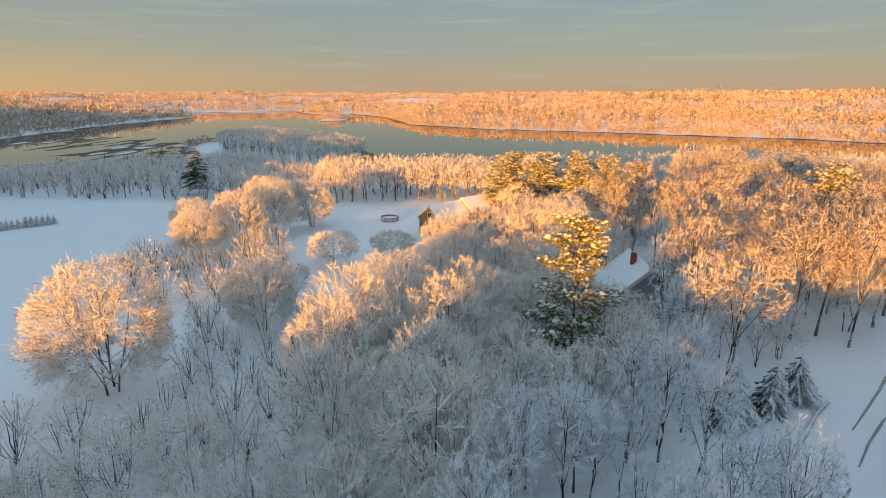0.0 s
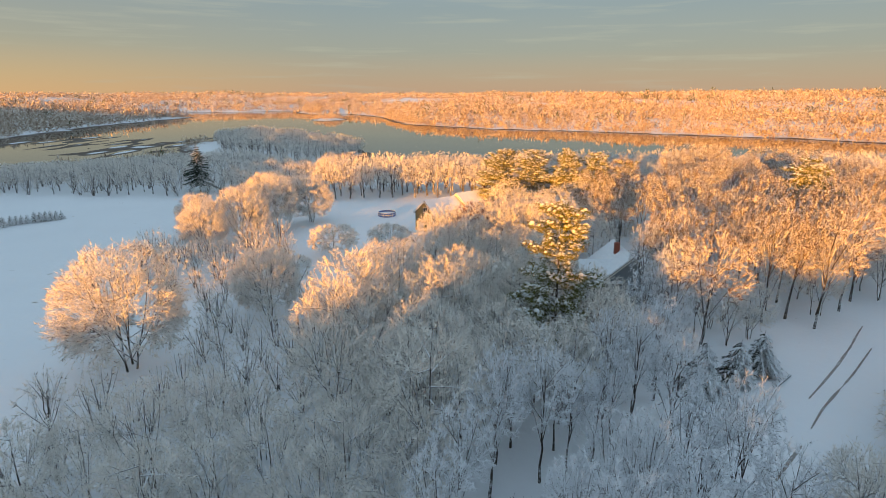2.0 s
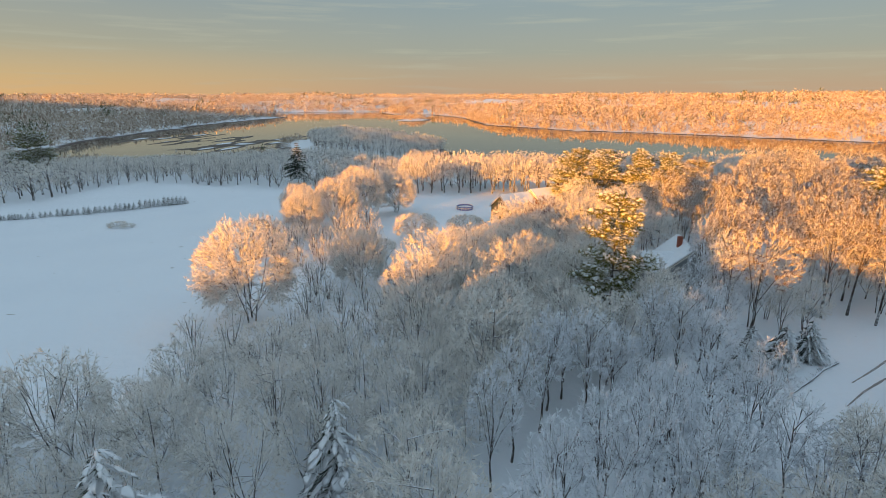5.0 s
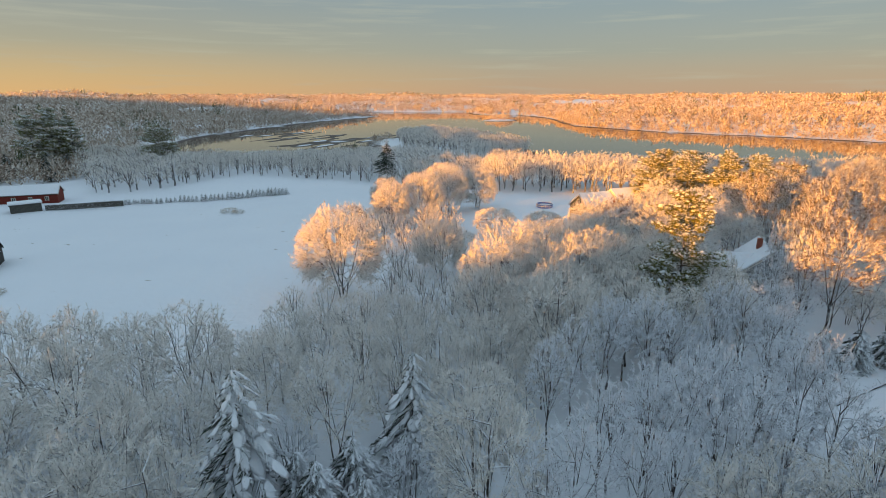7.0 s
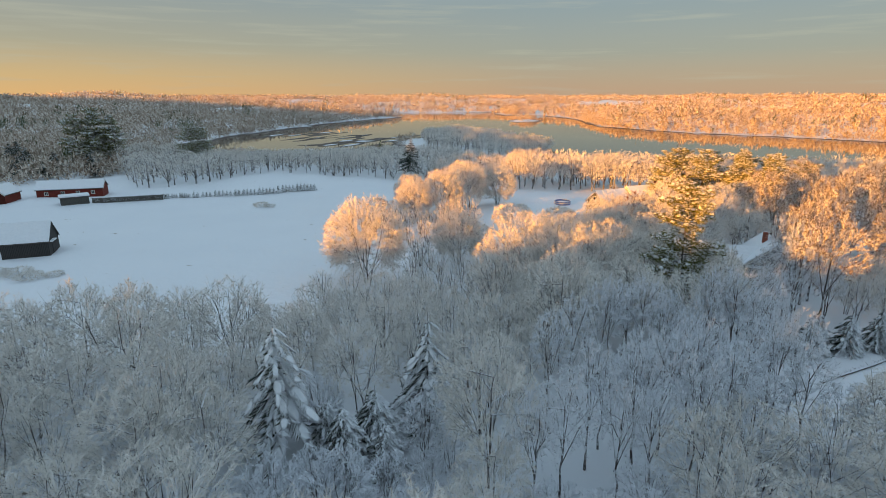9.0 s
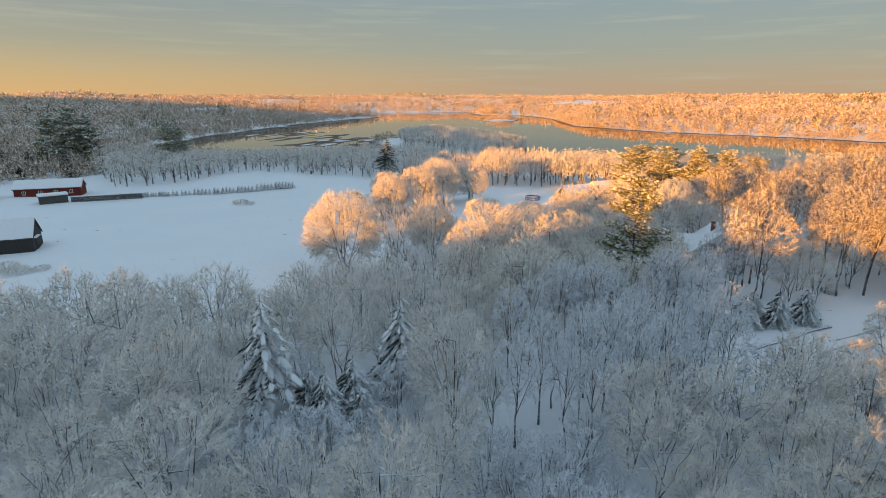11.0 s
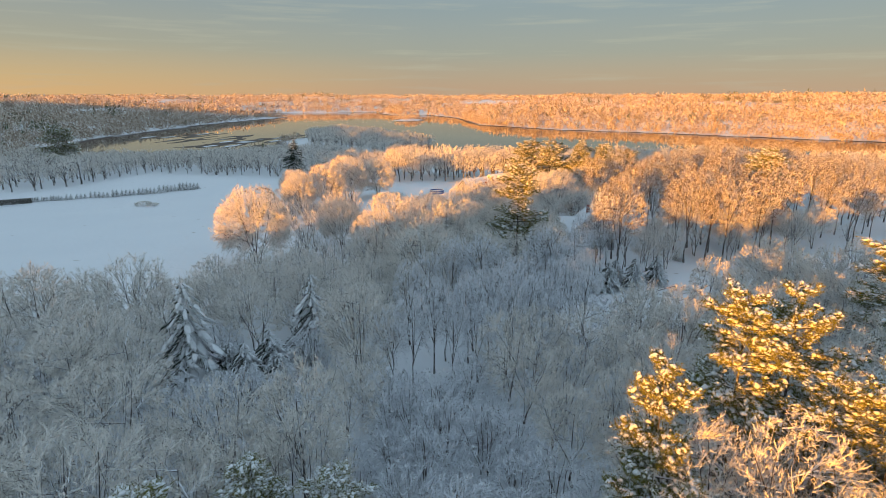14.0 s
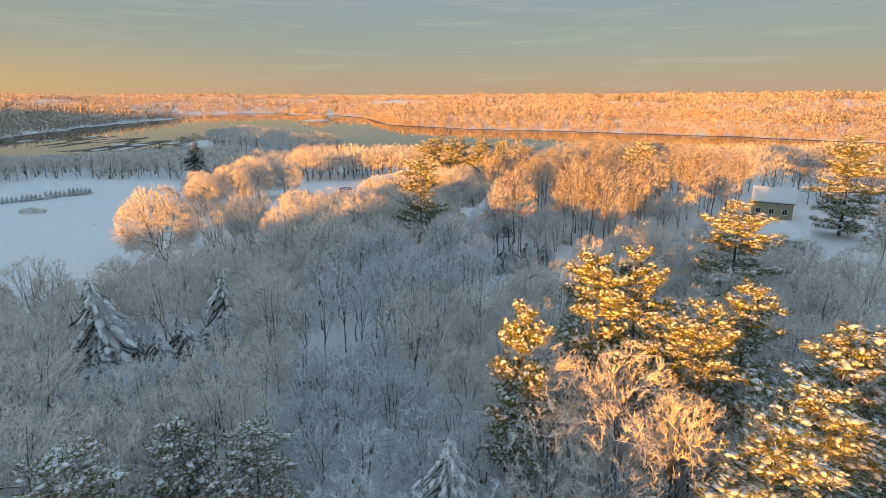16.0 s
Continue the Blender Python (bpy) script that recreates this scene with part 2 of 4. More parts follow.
def land(x, y):
    x, y = np.asarray(x, float), np.asarray(y, float)
    sd = np.minimum(np.maximum(shore(x, y, RIVER), -1e9), 1e9)
    sd = np.where(sd < 0, np.maximum(sd, -shore(x, y, ISLAND)), sd)
    r = np.hypot(x, y)
    z = RIVER_Z + 0.25 + 7.75 * sstep(0, 105, sd)
    far = sstep(330, 560, r)
    z = z + far * (20 * sstep(10, 800, sd) * (1 + 0.25 * waves(x, y, 900, 3)) + 4 * sstep(30, 200, sd) * waves(x, y, 330, 4))
    z = z + 2.5 * far * sstep(0, 500, sd) * sstep(0.2, 0.6, x / (r + 1)) * (1 - sstep(2000, 3600, r))
    z = z + 0.28 * waves(x, y, 46, 5) * sstep(0, 60, sd) + 0.08 * waves(x, y, 13, 6)
    # added hill out of view, its crest set by where shade should end
    d, s = x * SUN_X + y * SUN_Y, x * -0.766 + y * 0.643
    z = z + (shade_ridge_top(s) - 7 - z) * np.exp(-((d - 150) / 42) ** 2)
    bed = RIVER_Z - 0.12 - 2.2 * sstep(0, 40, -sd)
    flat = np.exp(-((x + 195) / 55) ** 2 - ((y - 545) / 75) ** 2) + np.exp(-((x + 112) / 42) ** 2 - ((y - 455) / 95) ** 2)
    bed = np.maximum(bed, RIVER_Z - 0.50 + 0.55 * np.clip(flat, 0, 1) + 0.5 * waves(x * 1.6, y * 0.7, 44, 8) * np.clip(flat * 1.5, 0, 1) - 0.9 * (flat < 0.25))
    t = np.clip(((x + 150) * 70 + (y - 430) * 124) / (70 ** 2 + 124 ** 2), 0, 1)
    spit = np.hypot(x + 150 - 70 * t, y - 430 - 124 * t)
    bed = np.maximum(bed, RIVER_Z + 0.22 - 0.034 * spit * (1 + 0.5 * waves(x, y, 30, 9)))
    return np.where(sd < 0, bed, z)


def mesh_from(name, verts, faces, *mats, smooth=False):
    me = bpy.data.meshes.new(name)
    me.from_pydata(verts, [], faces)
    for m in mats:
        me.materials.append(m)
    if smooth:
        me.polygons.foreach_set("use_smooth", [True] * len(me.polygons))
    me.update()
    return me


def mesh_arrays(name, V, tris, quads, *mats, smooth=False, slots=None):
    """A mesh straight from arrays of corners, triangles and quads; slots: a material number for each face, triangles first."""
    V = np.asarray(V, np.float32).reshape(-1, 3)
    tris, quads = np.asarray(tris, np.int32).reshape(-1, 3), np.asarray(quads, np.int32).reshape(-1, 4)
    me = bpy.data.meshes.new(name)
    me.vertices.add(len(V))
    me.vertices.foreach_set("co", V.ravel())
    me.loops.add(tris.size + quads.size)
    me.loops.foreach_set("vertex_index", np.concatenate([tris.ravel(), quads.ravel()]))
    me.polygons.add(len(tris) + len(quads))
    me.polygons.foreach_set("loop_start", np.concatenate([np.arange(len(tris), dtype=np.int32) * 3, tris.size + np.arange(len(quads), dtype=np.int32) * 4]).astype(np.int32))
    for m in mats:
        me.materials.append(m)
    if slots is not None:
        me.polygons.foreach_set("material_index", np.asarray(slots, np.int32))
    me.polygons.foreach_set("use_smooth", np.full(len(me.polygons), smooth, bool))
    me.update(calc_edges=True)
    return me


gx = 150 * np.sinh(np.linspace(-1, 1, 421) * math.asinh(4950 / 150))
gy = 130 + 150 * np.sinh(np.linspace(-math.asinh(2200 / 150), math.asinh(4820 / 150), 391))
GX, GY = np.meshgrid(gx, gy)
GZ = land(GX, GY)
idx = np.arange(GX.size).reshape(GX.shape)
quads = np.stack([idx[:-1, :-1], idx[:-1, 1:], idx[1:, 1:], idx[1:, :-1]], -1).reshape(-1, 4)
ground = new("ground", mesh_arrays("ground", np.stack([GX, GY, GZ], -1), [], quads, M_GROUND, smooth=True))
tagged(ground, "snow-covered fields, yards and slopes reaching to the horizon", "ground", kind="structure")
wv = [(-480, 250, RIVER_Z), (820, -60, RIVER_Z), (820, 1500, RIVER_Z), (-480, 1500, RIVER_Z)]
water = new("water", mesh_from("water", wv, [(0, 1, 2, 3)], M_WATER))
tagged(water, "calm tidal river mirroring the sky and lit woods", "river", kind="structure")


# ---- helpers for things ----
def thing(name, label, category, group=""):
    return tagged(new(name), label, category, group)


def part(name, data, parent, label="", kind=""):
    ob = new(name, data)
    ob.parent = parent
    return tagged(ob, label, kind=kind)


PLACES = {}


def put(template, x, y, turn=0, size=1.0, tall=1.0, sink=0.05):
    z = float(land(x, y)) - sink
    PLACES.setdefault(template.name, []).append(pose(x, y, z, 0, 0, turn) @ Matrix.Diagonal((size, size, size * tall, 1)))


def plant_all():
    for name, ms in PLACES.items():
        ob = bpy.data.objects[name]
        for m in ms[1:]:
            copy_thing(ob, m)
        ob.matrix_basis = ms[0]


# ---- trees ----
class Sticks:
    """Collects tapered branches and pointed twigs for one mesh."""

    def __init__(self):
        self.v, self.tris, self.quads, self.n = [], [], [], 0

    def add(self, a, b, ra, rb, sides):
        """Many open prisms at once: from a to b with radii ra, rb (rb 0 gives a pointed twig)."""
        a, b = np.atleast_2d(a).astype(float), np.atleast_2d(b).astype(float)
        k = len(a)
        ra, rb = np.broadcast_to(ra, k), np.broadcast_to(rb, k)
        d = b - a
        d = d / (np.linalg.norm(d, axis=1, keepdims=True) + 1e-9)
        up = np.where(np.abs(d[:, 2:3]) > 0.9, [[1.0, 0, 0]], [[0, 0, 1.0]])
        u = np.cross(d, up)
        u /= np.linalg.norm(u, axis=1, keepdims=True) + 1e-9
        w = np.cross(d, u)
        ang = np.arange(sides) * 2 * np.pi / sides
        ring = u[:, None] * np.cos(ang)[None, :, None] + w[:, None] * np.sin(ang)[None, :, None]
        low = a[:, None] + ring * ra[:, None, None]
        j = np.arange(sides)
        jn = (j + 1) % sides
        if np.all(rb == 0):
            vs = np.concatenate([low, b[:, None]], 1)
            base = self.n + np.arange(k)[:, None, None] * (sides + 1)
            fs = base + np.stack([j, jn, np.full(sides, sides)], -1)[None]
        else:
            vs = np.concatenate([low, b[:, None] + ring * rb[:, None, None]], 1)
            base = self.n + np.arange(k)[:, None, None] * (2 * sides)
            fs = base + np.stack([j, jn, jn + sides, j + sides], -1)[None]
        self.v.append(vs.reshape(-1, 3))
        (self.tris if fs.shape[-1] == 3 else self.quads).append(fs.reshape(-1, fs.shape[-1]))
        self.n += vs.shape[0] * vs.shape[1]

    def blades(self, a, b, width, r):
        """Many pointed twig blades, each one three-cornered."""
        d = b - a
        w = np.cross(d, r.normal(size=d.shape))
        w *= (width / (np.linalg.norm(w, axis=1) + 1e-9))[:, None]
        vs = np.stack([a + w, a - w, b], 1).reshape(-1, 3)
        self.v.append(vs)
        self.tris.append(self.n + np.arange(len(vs)).reshape(-1, 3))
        self.n += len(vs)

    def arrays(self):
        return (np.concatenate(self.v), np.concatenate(self.tris or [np.zeros((0, 3), int)]), np.concatenate(self.quads or [np.zeros((0, 4), int)]))

    def mesh(self, name, m):
        return mesh_arrays(name, *self.arrays(), m)


def units(r, k, up=0.0):
    d = r.normal(size=(k, 3))
    d[:, 2] += up
    return d / np.linalg.norm(d, axis=1, keepdims=True)


def deciduous(seed, H, R, bole, limbs=7, forks=5, sprays=5, twigs=8, stems=1, twig=0.52, lift=0.7, fat=1.0, flat=1.0, wide=1.0, raw=False,
              m=None, droop=0.0, name="deciduous_tree", label="", group="snowy woodland trees"):
    """A bare tree H high: bole share clear of limbs, a crown of radius R made of limbs, forks, sprays and frosted twigs."""
    r = np.random.RandomState(seed)
    wood, crown = Sticks(), Sticks()
    c0 = np.array([0, 0, H * (bole + (1 - bole) * 0.48)])
    ax = np.array([R, R, H * (1 - bole) * 0.54 * flat])
    P, D = [], []
    rad = 0.0105 * H * fat
    for s in range(stems):
        lean = r.normal(size=2) * (0.022 if stems == 1 else 0.12) * H
        foot = r.normal(size=2) * (0.0 if stems == 1 else 0.04 * H)
        top = np.array([foot[0] + lean[0], foot[1] + lean[1], H * r.uniform(0.74, 0.9)])
        pts = [np.array([foot[0], foot[1], 0.0])]
        for k in range(1, 7):
            q = pts[0] + (top - pts[0]) * k / 6
            pts.append(q + np.array([*r.normal(size=2) * 0.007 * H, 0]))
        rr = rad * (1.0 if stems == 1 else 0.72)
        radii = [rr * (1.25 if k == 0 else 1 - 0.13 * k) for k in range(7)]
        wood.add(pts[:-1], pts[1:], np.array(radii[:-1]), np.array(radii[1:]), 6)
        for k in range(max(2, limbs // stems)):
            f = r.uniform(bole, 0.97) if k > 1 else bole + 0.04 * k
            i = min(int(f * 6 / 0.97), 5)
            a = pts[i] + (pts[i + 1] - pts[i]) * (f * 6 % 1)
            P.append(a)
    P = np.array(P)
    k = len(P)
    phi = np.arange(k) * 2.4 + r.uniform(0, 6.28)
    out = np.stack([np.cos(phi), np.sin(phi), np.zeros(k)], 1)
    aim = c0 + ax * (out * r.uniform(0.45, 0.8, (k, 1)) + np.array([0, 0, 1]) * r.uniform(-0.25, 0.75, (k, 1)))
    aim[:, 2] = np.maximum(aim[:, 2], P[:, 2] + 0.04 * H)
    mid = P + (aim - P) * 0.45 + out * 0.10 * R * (1 - lift) + np.array([0, 0, 1]) * (0.06 * R * (lift - 0.5))
    wood.add(P, mid, rad * 0.42, rad * 0.30, 5)
    wood.add(mid, aim, rad * 0.30, rad * 0.14, 4)
    end = aim + (aim - mid) * 0.25
    crown.add(aim, end, rad * 0.14, rad * 0.06, 3)

    bumps, phase = r.normal(size=(5, 3)) * 3.2, r.uniform(0, 6.28, 5)

    def clip(q):
        """Keep points within a lumpy dome."""
        e = (q - c0) / ax
        n = np.linalg.norm(e, axis=1, keepdims=True)
        lump = np.sin((e / (n + 1e-6)) @ bumps.T + phase).mean(1, keepdims=True)
        lim = 0.95 + 0.16 * lump + r.uniform(-0.08, 0.08, (len(q), 1))
        return c0 + ax * e * np.where(n > lim, lim / n, 1)

    # forks reach out evenly over the whole dome
    kf = k * forks
    i = np.arange(kf) + 0.5
    zz = 1 - i / kf * 1.72
    th = i * 2.39996
    rho = np.sqrt(np.clip(1 - zz * zz, 0, 1))
    goal = np.stack([rho * np.cos(th), rho * np.sin(th), zz], 1)
    goal = goal * r.uniform(0.62, 1.0, (kf, 1)) ** 0.6 + r.normal(size=(kf, 3)) * 0.06
    B = clip(c0 + ax * goal)
    own = np.argmin(np.linalg.norm(((B[:, None] - aim[None]) / ax), axis=2) + 0.12 * r.uniform(size=(kf, k)), 1)
    t = r.uniform(0.3, 1.0, (kf, 1))
    A = np.where(t < 0.5, P[own] + (mid - P)[own] * t * 2, mid[own] + (aim - mid)[own] * (t * 2 - 1))
    knee = A + (B - A) * 0.5 + np.array([0, 0, 1]) * 0.05 * R * lift + r.normal(size=(kf, 3)) * 0.04 * R
    wood.add(A, knee, rad * 0.15, rad * 0.09, 3)
    wood.add(knee, B, rad * 0.09, rad * 0.03, 3)
    # sprays fan out along the forks
    t = r.uniform(0.22, 1.0, (kf, sprays, 1)) ** 0.8
    A2 = np.where(t < 0.5, A[:, None] + (knee - A)[:, None] * t * 2, knee[:, None] + (B - knee)[:, None] * (t * 2 - 1)).reshape(-1, 3)
    radial = (A2 - c0) / ax
    radial /= np.linalg.norm(radial, axis=1, keepdims=True) + 1e-6
    d2 = np.repeat((B - knee) / (np.linalg.norm(B - knee, axis=1, keepdims=True) + 1e-6), sprays, 0) * 0.62 + radial * 0.42 + units(r, kf * sprays, lift * 0.5 - droop) * 0.55
    B2 = clip(A2 + d2 * R * r.uniform(0.12, 0.30, (kf * sprays, 1)))
    crown.blades(A2, B2, r.uniform(0.020, 0.036, len(A2)) * fat * wide ** 0.5, r)
    # twigs along the sprays
    ks = len(A2)
    t = r.uniform(0.1, 1.0, (ks, twigs, 1))
    A3 = (A2[:, None] + (B2 - A2)[:, None] * t).reshape(-1, 3)
    d3 = np.repeat((B2 - A2) / (np.linalg.norm(B2 - A2, axis=1, keepdims=True) + 1e-6), twigs, 0) * 0.46 + units(r, ks * twigs, lift * 0.35 - droop) * 0.74
    B3 = A3 + d3 * twig * r.uniform(0.4, 1.0, (ks * twigs, 1))
    crown.blades(A3, B3, r.uniform(0.021, 0.041, ks * twigs) * wide, r)
    if raw:
        return wood, crown
    tree = thing(name, label or "bare broadleaf tree with frosted, snow-lined twigs", "tree", group)
    part("trunk", wood.mesh("trunk", M_BARK), tree, "dark bark lined with snow")
    part("crown", crown.mesh("crown", m or M_TWIG), tree)
    return tree


def pads(r, centres, dirs, length, width, thick, droop=0.0):
    """Lumpy cushions of snow laid along dirs (level), one per centre: corners, triangles, quads."""
    k, m = len(centres), 7
    ang = np.arange(m) * 2 * np.pi / m
    side = np.stack([-dirs[:, 1], dirs[:, 0], np.zeros(k)], 1)
    rings = []
    lobe = r.uniform(0.62, 1.3, (k, m))
    for rad, z in ((0.72, -0.55), (1.0, -0.1), (0.62, 0.62)):
        j = lobe * r.uniform(0.85, 1.15, (k, m)) * rad
        u, w = np.cos(ang) * j * length[:, None], np.sin(ang) * j * width[:, None]
        q = centres[:, None] + dirs[:, None] * u[..., None] + side[:, None] * w[..., None]
        q[..., 2] += z * thick[:, None] * r.uniform(0.7, 1.3, (k, m)) - droop * u
        rings.append(q)
    top = centres + np.array([0, 0, 1]) * (thick * r.uniform(0.75, 1.1, k))[:, None]
    V = np.concatenate(rings + [top[:, None]], 1)
    n = 3 * m + 1
    j = np.arange(m)
    jn = (j + 1) % m
    quads = np.concatenate([np.stack([j + o, jn + o, jn + o + m, j + o + m], -1) for o in (0, m)])
    tris = np.concatenate([np.stack([j + 2 * m, jn + 2 * m, np.full(m, 3 * m)], -1), np.array([(0, i + 1, i) for i in range(1, m - 1)])])
    base = (np.arange(k) * n)[:, None, None]
    return V.reshape(-1, 3), (tris[None] + base).reshape(-1, 3), (quads[None] + base).reshape(-1, 4)


def pine(seed, H, R, bare=0.3, whorls=15, boughs=6, clumps=11, shards=60, load=0.85, name="pine_tree", label="", m=None):
    """White pine: separate storeys of rising boughs, each ending in plumes of needles under cushions of snow."""
    r = np.random.RandomState(seed)
    wood, leaf = Sticks(), Sticks()
    lean = r.normal(size=2) * 0.02 * H
    pts = [np.array([lean[0] * f * f, lean[1] * f * f, H * 0.97 * f]) for f in np.linspace(0, 1, 9)]
    rr = 0.016 * H * (1 - np.linspace(0, 0.93, 9))
    wood.add(pts[:-1], pts[1:], rr[:-1], rr[1:], 7)
    C, DR, SZ = [], [], []
    lop = r.uniform(0.55, 1.3, 8)
    for w in range(whorls):
        f = min(max(bare + (1 - bare) * (w + r.uniform(-0.5, 0.5)) / whorls, bare), 0.985)
        g = (f - bare) / (1 - bare)
        reach = R * (0.6 + 0.4 * min(1, g * 3)) * (1 - g) ** 0.45 + 0.2
        for k in range(boughs):
            a = k * 6.283 / boughs + w * 1.1 + r.uniform(-0.5, 0.5)
            L = reach * r.uniform(0.55, 1.15) * lop[int(a / 6.2832 * 8) % 8]
            o = np.array([lean[0] * f * f, lean[1] * f * f, H * 0.97 * f])
            d = np.array([math.cos(a), math.sin(a), 0])
            rise = r.uniform(-0.12, 0.2) + 0.38 * g
            sag = o + d * L * 0.55 + np.array([0, 0, L * 0.55 * rise - 0.05 * L])
            tip = o + d * L + np.array([0, 0, L * rise])
            wood.add([o, sag], [sag, tip], np.array([0.035 + 0.013 * L, 0.025 + 0.008 * L]), np.array([0.025 + 0.008 * L, 0.015]), 4)
            nc = max(2, int(clumps * L / R + 1.5))
            side = np.array([-d[1], d[0], 0])
            for j in range(nc):
                u = 0.35 + 0.65 * (j + 0.7) / nc
                off = r.uniform(-1, 1) * 0.34 * min(L, 4) * (1.15 - 0.6 * u)
                q = o + (tip - o) * u + side * off + np.array([0, 0, r.normal() * 0.12])
                wood.add(o + (tip - o) * (u - 0.14), q, 0.02, 0.01, 3)
                C.append(q)
                dq = d + side * off / (0.4 * L + 0.3)
                DR.append(dq / np.linalg.norm(dq))
                SZ.append((0.70 + 0.06 * L) * r.uniform(0.75, 1.3))
    C, DR, SZ = np.array(C), np.array(DR), np.array(SZ)
    k = len(C)
    # needles burst out of each plume, mostly forwards and up
    dd = units(r, k * shards, 0.35)
    S, F = np.repeat(SZ, shards)[:, None], np.repeat(DR, shards, 0)
    a = np.repeat(C, shards, 0) + F * S * r.uniform(-0.55, 0.45, (k * shards, 1)) + r.normal(size=(k * shards, 3)) * S * np.array([0.22, 0.22, 0.16])
    b = a + (dd * np.array([1, 1, 0.75]) + 0.5 * F) * S * r.uniform(0.22, 0.50, (k * shards, 1))
    leaf.blades(a, b, r.uniform(0.024, 0.052, k * shards), r)
    # one long cushion on each plume and two smaller ones about it
    V, T, Q, n = [], [], [], 0
    for reps, big, spread in ((1, 1.0, 0.05), (2, 0.6, 0.34)):
        keep = r.uniform(size=reps * k) < load
        c, z, d2 = np.repeat(C, reps, 0)[keep], np.repeat(SZ, reps)[keep], np.repeat(DR, reps, 0)[keep]
        q = len(c)
        d2 = d2 + units(r, q) * 0.6
        d2[:, 2] = 0
        d2 /= np.linalg.norm(d2, axis=1, keepdims=True) + 1e-6
        c = c + r.normal(size=(q, 3)) * z[:, None] * np.array([spread, spread, 0.08]) + np.array([0, 0, 1]) * z[:, None] * r.uniform(0.06, 0.22, (q, 1))
        v, t, f = pads(r, c, d2, z * big * r.uniform(0.24, 0.50, q), z * big * r.uniform(0.18, 0.34, q), z * big * r.uniform(0.10, 0.20, q), droop=r.uniform(-0.1, 0.3))
        V.append(v)
        T.append(t + n)
        Q.append(f + n)
        n += len(v)
    tree = thing(name, label or "tall white pine with clumps of snow on its green boughs", "pine tree", "snow-laden pines")
    part("trunk", wood.mesh("trunk", M_BARK), tree)
    part("needles", leaf.mesh("needles", m or M_PINE), tree, "green needle tufts")
    part("snow_load", mesh_arrays("snow_load", np.concatenate(V), np.concatenate(T), np.concatenate(Q), M_LOAD, smooth=True), tree, "lumpy snow lying on the boughs", "stuff")
    return tree


def spruce(seed, H, R, tiers=11, boughs=8, shards=14, droop=0.55, load=0.8, bare=0.05, rag=0.25, plume=1.0, m=None, name="spruce_tree", label=""):
    """Cone-shaped spruce with drooping boughs under snow."""
    r = np.random.RandomState(seed)
    wood, leaf = Sticks(), Sticks()
    wood.add([(0, 0, 0), (0, 0, H * 0.5)], [(0, 0, H * 0.5), (0, 0, H)], np.array([0.014 * H, 0.008 * H]), np.array([0.008 * H, 0.01]), 6)
    C, DR, LN = [], [], []
    for t in range(tiers):
        f = bare + (0.97 - bare) * (t / tiers) ** 0.9
        L0 = R * (1 - f) ** 0.85 + 0.12
        for k in range(boughs if f < 0.75 else max(4, boughs - 3)):
            a = k * 6.283 / boughs + t * 0.9 + r.uniform(-0.3, 0.3)
            L = L0 * r.uniform(1 - rag * 1.3, 1 + rag)
            d = np.array([math.cos(a), math.sin(a), 0.0])
            o = np.array([0, 0, H * f + 0.25 * L])
            tip = o + d * L - np.array([0, 0, droop * L * r.uniform(0.7, 1.3)])
            wood.add(o, tip, 0.03, 0.01, 3)
            tt = r.uniform(0.15, 1.0, (shards, 1))
            A = o + (tip - o) * tt
            s = r.choice([-1, 1], (shards, 1)) * np.array([[-d[1], d[0], 0]])
            B = A + (d * 0.55 + s * r.uniform(0.2, 0.9, (shards, 1)) - np.array([0, 0, 1]) * r.uniform(0.1, 0.8, (shards, 1))) * (0.16 + 0.26 * L) * (1.15 - 0.5 * tt)
            leaf.add(A, B, 0.055 + 0.02 * L, 0, 3)
            if r.uniform() < load:
                for u in (0.3, 0.5, 0.7, 0.92):
                    C.append(o + (tip - o) * (u + r.uniform(-0.08, 0.08)) + np.array([*r.normal(size=2) * 0.05 * L, 0.05]))
                    DR.append(d)
                    LN.append(L * r.uniform(0.7, 1.1))
    C, DR, LN = np.array(C), np.array(DR), np.array(LN)
    n = len(C)
    V, T, Q = pads(r, C, DR, LN * r.uniform(0.13, 0.25, n), (LN * r.uniform(0.03, 0.065, n) + 0.04) * plume, LN * 0.018 + 0.05, droop=droop)
    # the pads lean with their boughs
    tree = thing(name, label or "snow-laden spruce with drooping dark green boughs", "spruce tree", "snow-laden spruces")
    part("trunk", wood.mesh("trunk", M_BARK), tree)
    part("needles", leaf.mesh("needles", m or M_NEEDLE), tree, "dark green drooping needles")
    part("snow_load", mesh_arrays("snow_load", V, T, Q, M_LOAD, smooth=True), tree, "snow draped along the boughs", "stuff")
    return tree


